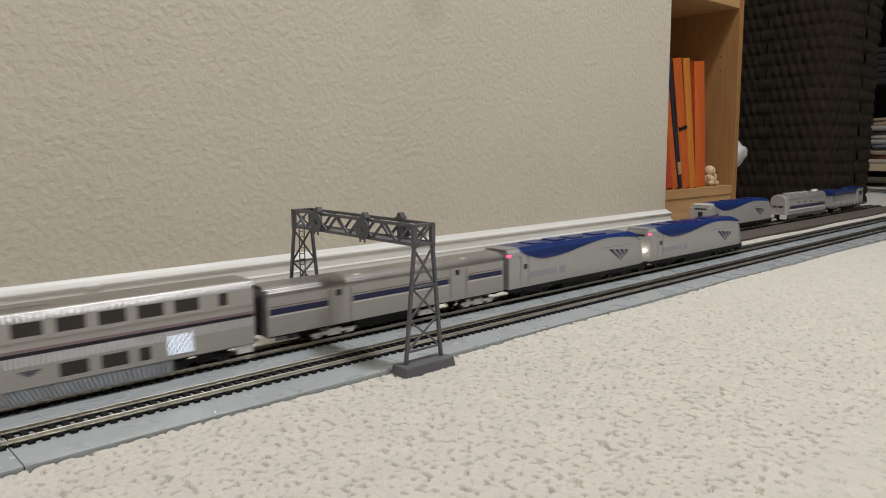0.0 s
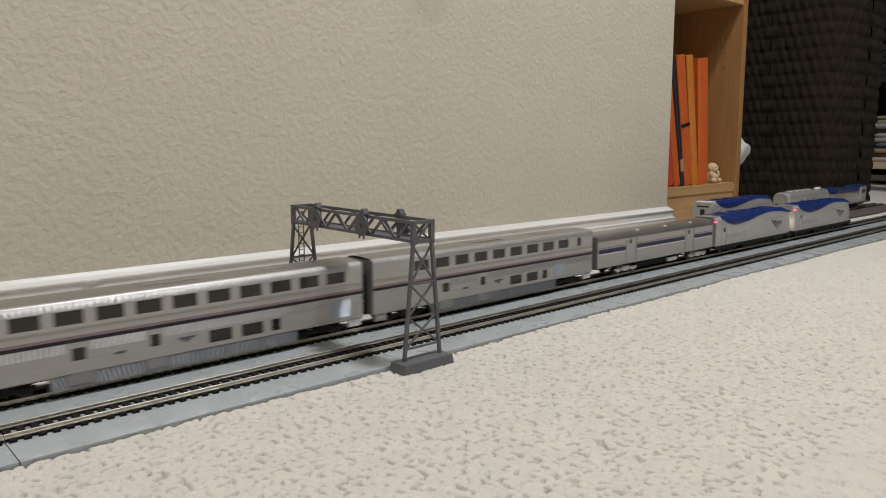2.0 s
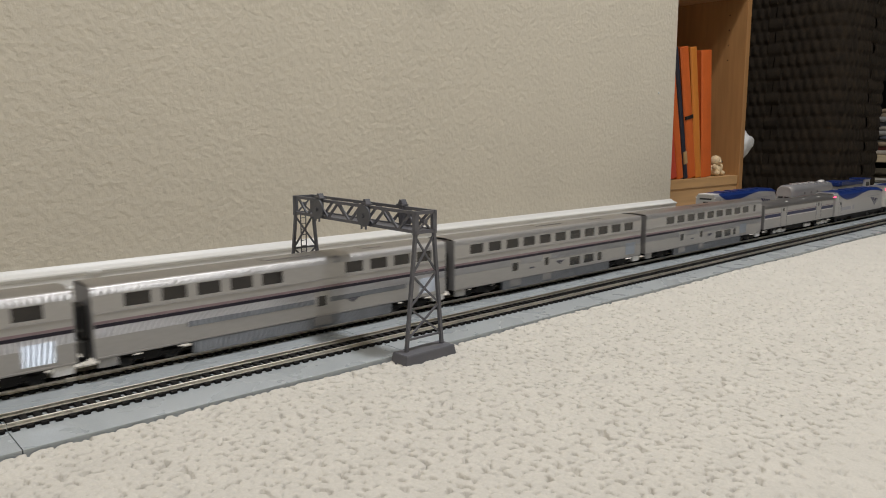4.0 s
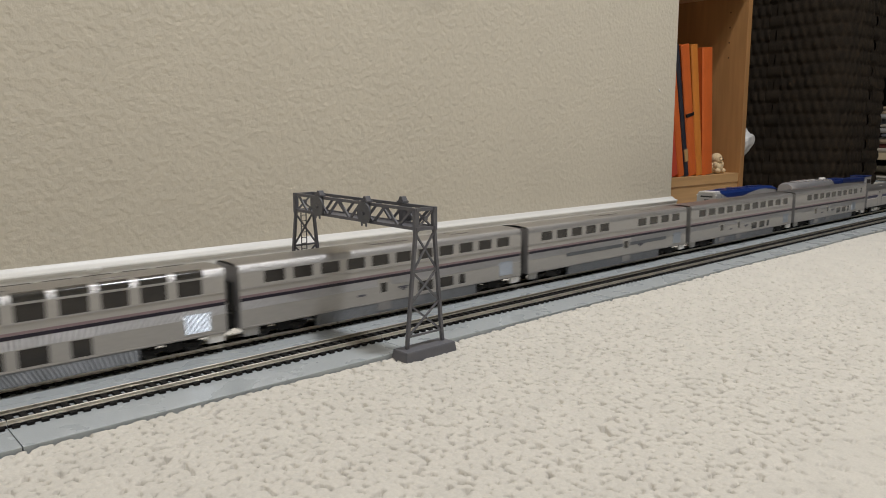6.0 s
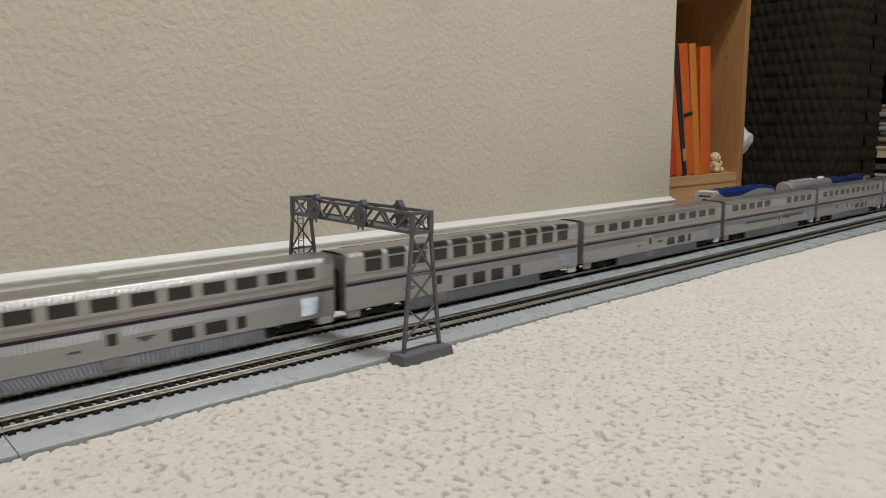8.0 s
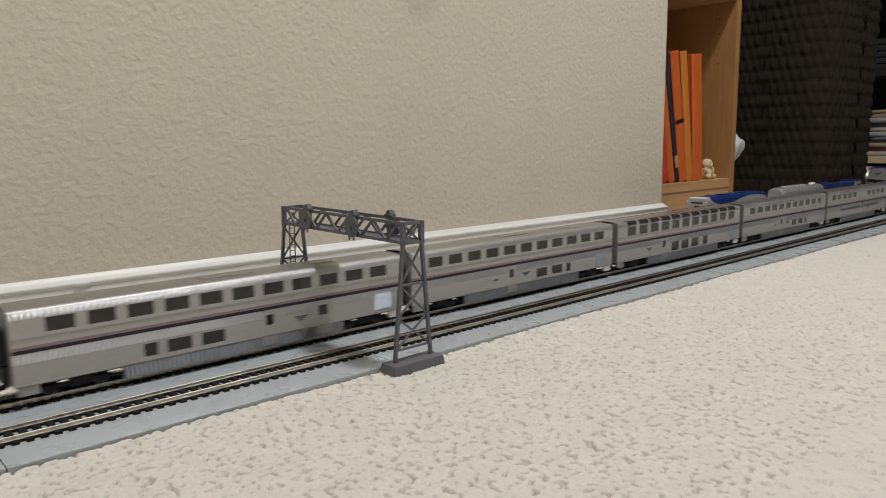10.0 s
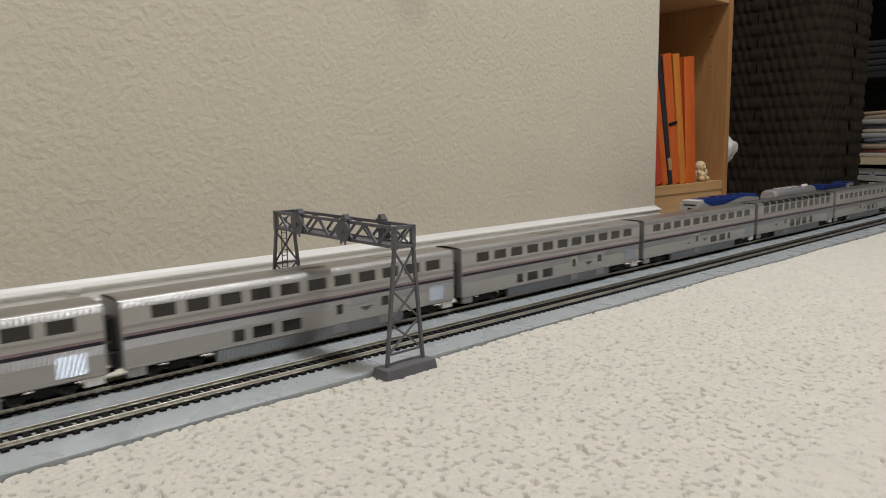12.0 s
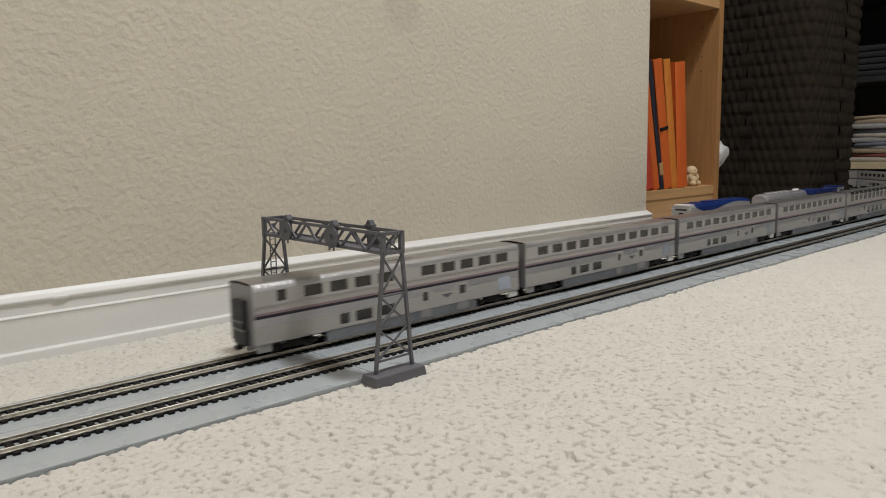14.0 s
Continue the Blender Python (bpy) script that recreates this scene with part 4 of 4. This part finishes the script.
def plastic_bag():
    bm = bmesh.new()
    bmesh.ops.create_icosphere(bm, subdivisions=4, radius=1.0)
    for v in bm.verts:
        n = 1 + 0.16 * noise.noise(v.co * 2.3) + 0.07 * noise.noise(v.co * 6.1)
        taper = 0.22 + 0.78 * min(1, max(0, (v.co.z + 1) / 1.7))
        v.co = Vector((v.co.x * 0.052 * taper - 0.026 * (1 - taper), v.co.y * 0.030 * taper, v.co.z * 0.042)) * n
    b = smooth(part("plastic_bag", bm, BAG), 60)
    b.matrix_basis = pose(1.322, 0.378, 0.118, 0, 8, 0)
    return tagged(b, "crumpled white plastic bag hanging at the bookcase side", "bag")


def wicker_hamper():
    """Tall dark hamper with bulging woven strands; rounded corners, narrower at the foot."""
    h = empty("wicker_hamper", pose(1.695, 0.405, FLOOR_Z - 0.006))
    bm = bmesh.new()
    cols, rows, H = 58, 29, 0.86
    nu, nv = cols * 8, rows * 7
    e = 0.40
    outline = [(math.copysign(abs(math.cos(t)) ** e, math.cos(t)), math.copysign(abs(math.sin(t)) ** e, math.sin(t)))
               for t in (2 * math.pi * i / 4000 for i in range(4001))]
    run = [0.0]
    for p, q in zip(outline, outline[1:]):
        run.append(run[-1] + math.dist(p, q))
    rnd = random.Random(3)
    uneven = [[rnd.random() for _ in range(cols)] for _ in range(rows)]
    at = [min(range(0, 4000, 2), key=lambda k: abs(run[k] - run[-1] * i / nu)) for i in range(nu)]
    rings = []
    for j in range(nv + 1):
        v = j / nv
        ring = []
        for i in range(nu):
            x, y = outline[at[i]]
            sx, sy = 0.170 * (0.93 + 0.07 * v), 0.172 * (0.93 + 0.07 * v)
            cv = v * rows
            cu = i / nu * cols + 0.5 * (int(cv) % 2)
            f = cv - int(cv)
            w = abs(math.sin(math.pi * cu)) ** (0.9 + 1.3 * f) * math.sin(math.pi * f ** 0.8) ** 0.8
            b = 0.0046 * w * (0.7 + 0.6 * uneven[int(cv) % rows][int(cu) % cols])
            n = Vector((x ** 3, y ** 3, 0)).normalized()
            ring.append((x * sx + n.x * b, y * sy + n.y * b, H * v))
        rings.append(ring)
    loft(bm, rings)
    smooth(part("woven_body", bm, WICKER, h), 60)
    part("lid_rim", boxes((-0.180, 0.180, -0.180, 0.180, H, H + 0.03), bevel=0.008), WICKER, h)
    return tagged(h, "tall dark brown woven wicker hamper", "hamper")


def shelf_unit():
    u = empty("shelf_unit")
    # unseen southern length (low y0) added to darken reflections in the car sides
    x0, x1, y0, y1 = 2.60, 2.95, -1.30, 0.80
    part("side_panel", boxes((x0, x1, y1 - 0.02, y1, FLOOR_Z - 0.004, 1.3)), SHADOWWOOD, u)
    part("side_panel", boxes((x0, x1, y0, y0 + 0.02, FLOOR_Z - 0.004, 1.3)), SHADOWWOOD, u)
    part("back_panel", boxes((x1 - 0.01, x1, y0 + 0.02, y1 - 0.02, 0.02, 1.3)), SHADOWWOOD, u)
    part("low_shelf", boxes((x0 - 0.02, x1 - 0.01, y0 + 0.02, y1 - 0.02, 0.055, 0.080), bevel=0.002), PALEWOOD, u, "pale wooden low shelf")
    for z in (0.36, 0.66, 0.96, 1.28):
        part("shelf", boxes((x0, x1 - 0.01, y0 + 0.02, y1 - 0.02, z, z + 0.02), bevel=0.001), SHADOWWOOD, u)
    tagged(u, "black shelf unit with a pale low shelf, lengthened unseen to darken reflections", "shelf unit")
    z = 0.080
    rnd = random.Random(5)
    for k in range(11):
        t = 0.010 + 0.010 * rnd.random()
        w, d, dx, dy, a = 0.17 + 0.03 * rnd.random(), 0.14 + 0.02 * rnd.random(), 0.008 * rnd.uniform(-1, 1), 0.016 * rnd.uniform(-1, 1), radians(rnd.uniform(-7, 7))
        bm = bmesh.new()
        rings = []
        sag = 0.006 * rnd.random()
        for q, f in ((0, 0.95), (0.3, 1.0), (0.7, 1.0), (1.0, 0.95)):
            ring = []
            for u, v in ((-0.42, -0.5), (-0.5, -0.4), (-0.52, 0.0), (-0.5, 0.4), (-0.42, 0.5), (0.42, 0.5), (0.5, 0.4), (0.5, -0.4), (0.42, -0.5)):
                x, y = d * f * u, w * f * v
                ring.append((2.67 + dx + x * math.cos(a) - y * math.sin(a), 0.420 + dy + x * math.sin(a) + y * math.cos(a), z + t * q - (sag if abs(v) > 0.3 and k > 2 else 0)))
            rings.append(ring)
        loft(bm, rings)
        c = (1, 0, 3, 4, 2, 4, 1, 2, 4, 3, 3)[k]
        o = smooth(part("folded_cloth", bm, CLOTHS[c]), 50)
        tagged(o, ("dull red", "cream", "slate grey", "tan", "light grey")[c] + " folded cloth in an untidy stack on the shelf", "cloth", group="stack of folded cloth")
        z += t
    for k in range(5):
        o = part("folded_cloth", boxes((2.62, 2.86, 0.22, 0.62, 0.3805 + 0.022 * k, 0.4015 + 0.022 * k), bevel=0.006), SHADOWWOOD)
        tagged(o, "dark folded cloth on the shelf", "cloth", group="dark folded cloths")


room()
floors()
bookcase()
books()
plush_toy()
plastic_bag()
wicker_hamper()
shelf_unit()
signal_bridge()
build_train()
tracks()


# ---- the train runs along the far track ----
def motions():
    run = [
        (0, -2.8272),
        (0.5, -2.7253),
        (1, -2.6241),
        (1.5, -2.5237),
        (2, -2.4241),
        (2.5, -2.3252),
        (3, -2.2270),
        (5.5, -1.7282),
        (6, -1.6256),
        (6.5, -1.5242),
        (7, -1.4239),
        (7.5, -1.3248),
        (8, -1.2269),
        (10.5, -0.7509),
        (11, -0.6590),
        (11.5, -0.5649),
        (12, -0.4683),
        (12.5, -0.3694),
        (13, -0.2681),
        (13.5, -0.1645),
        (14, -0.0585),
    ]
    for thing, offset, first, last in train:
        rows = []
        for t, d in run:
            a, b = along(d + offset + first), along(d + offset + last)
            way = (b - a).normalized()
            o = a - way * first
            rows.append((t, pose(o.x, o.y, RAIL_Z, 0, 0, math.degrees(math.atan2(way.y, way.x)))))
        walk(thing, rows)


motions()
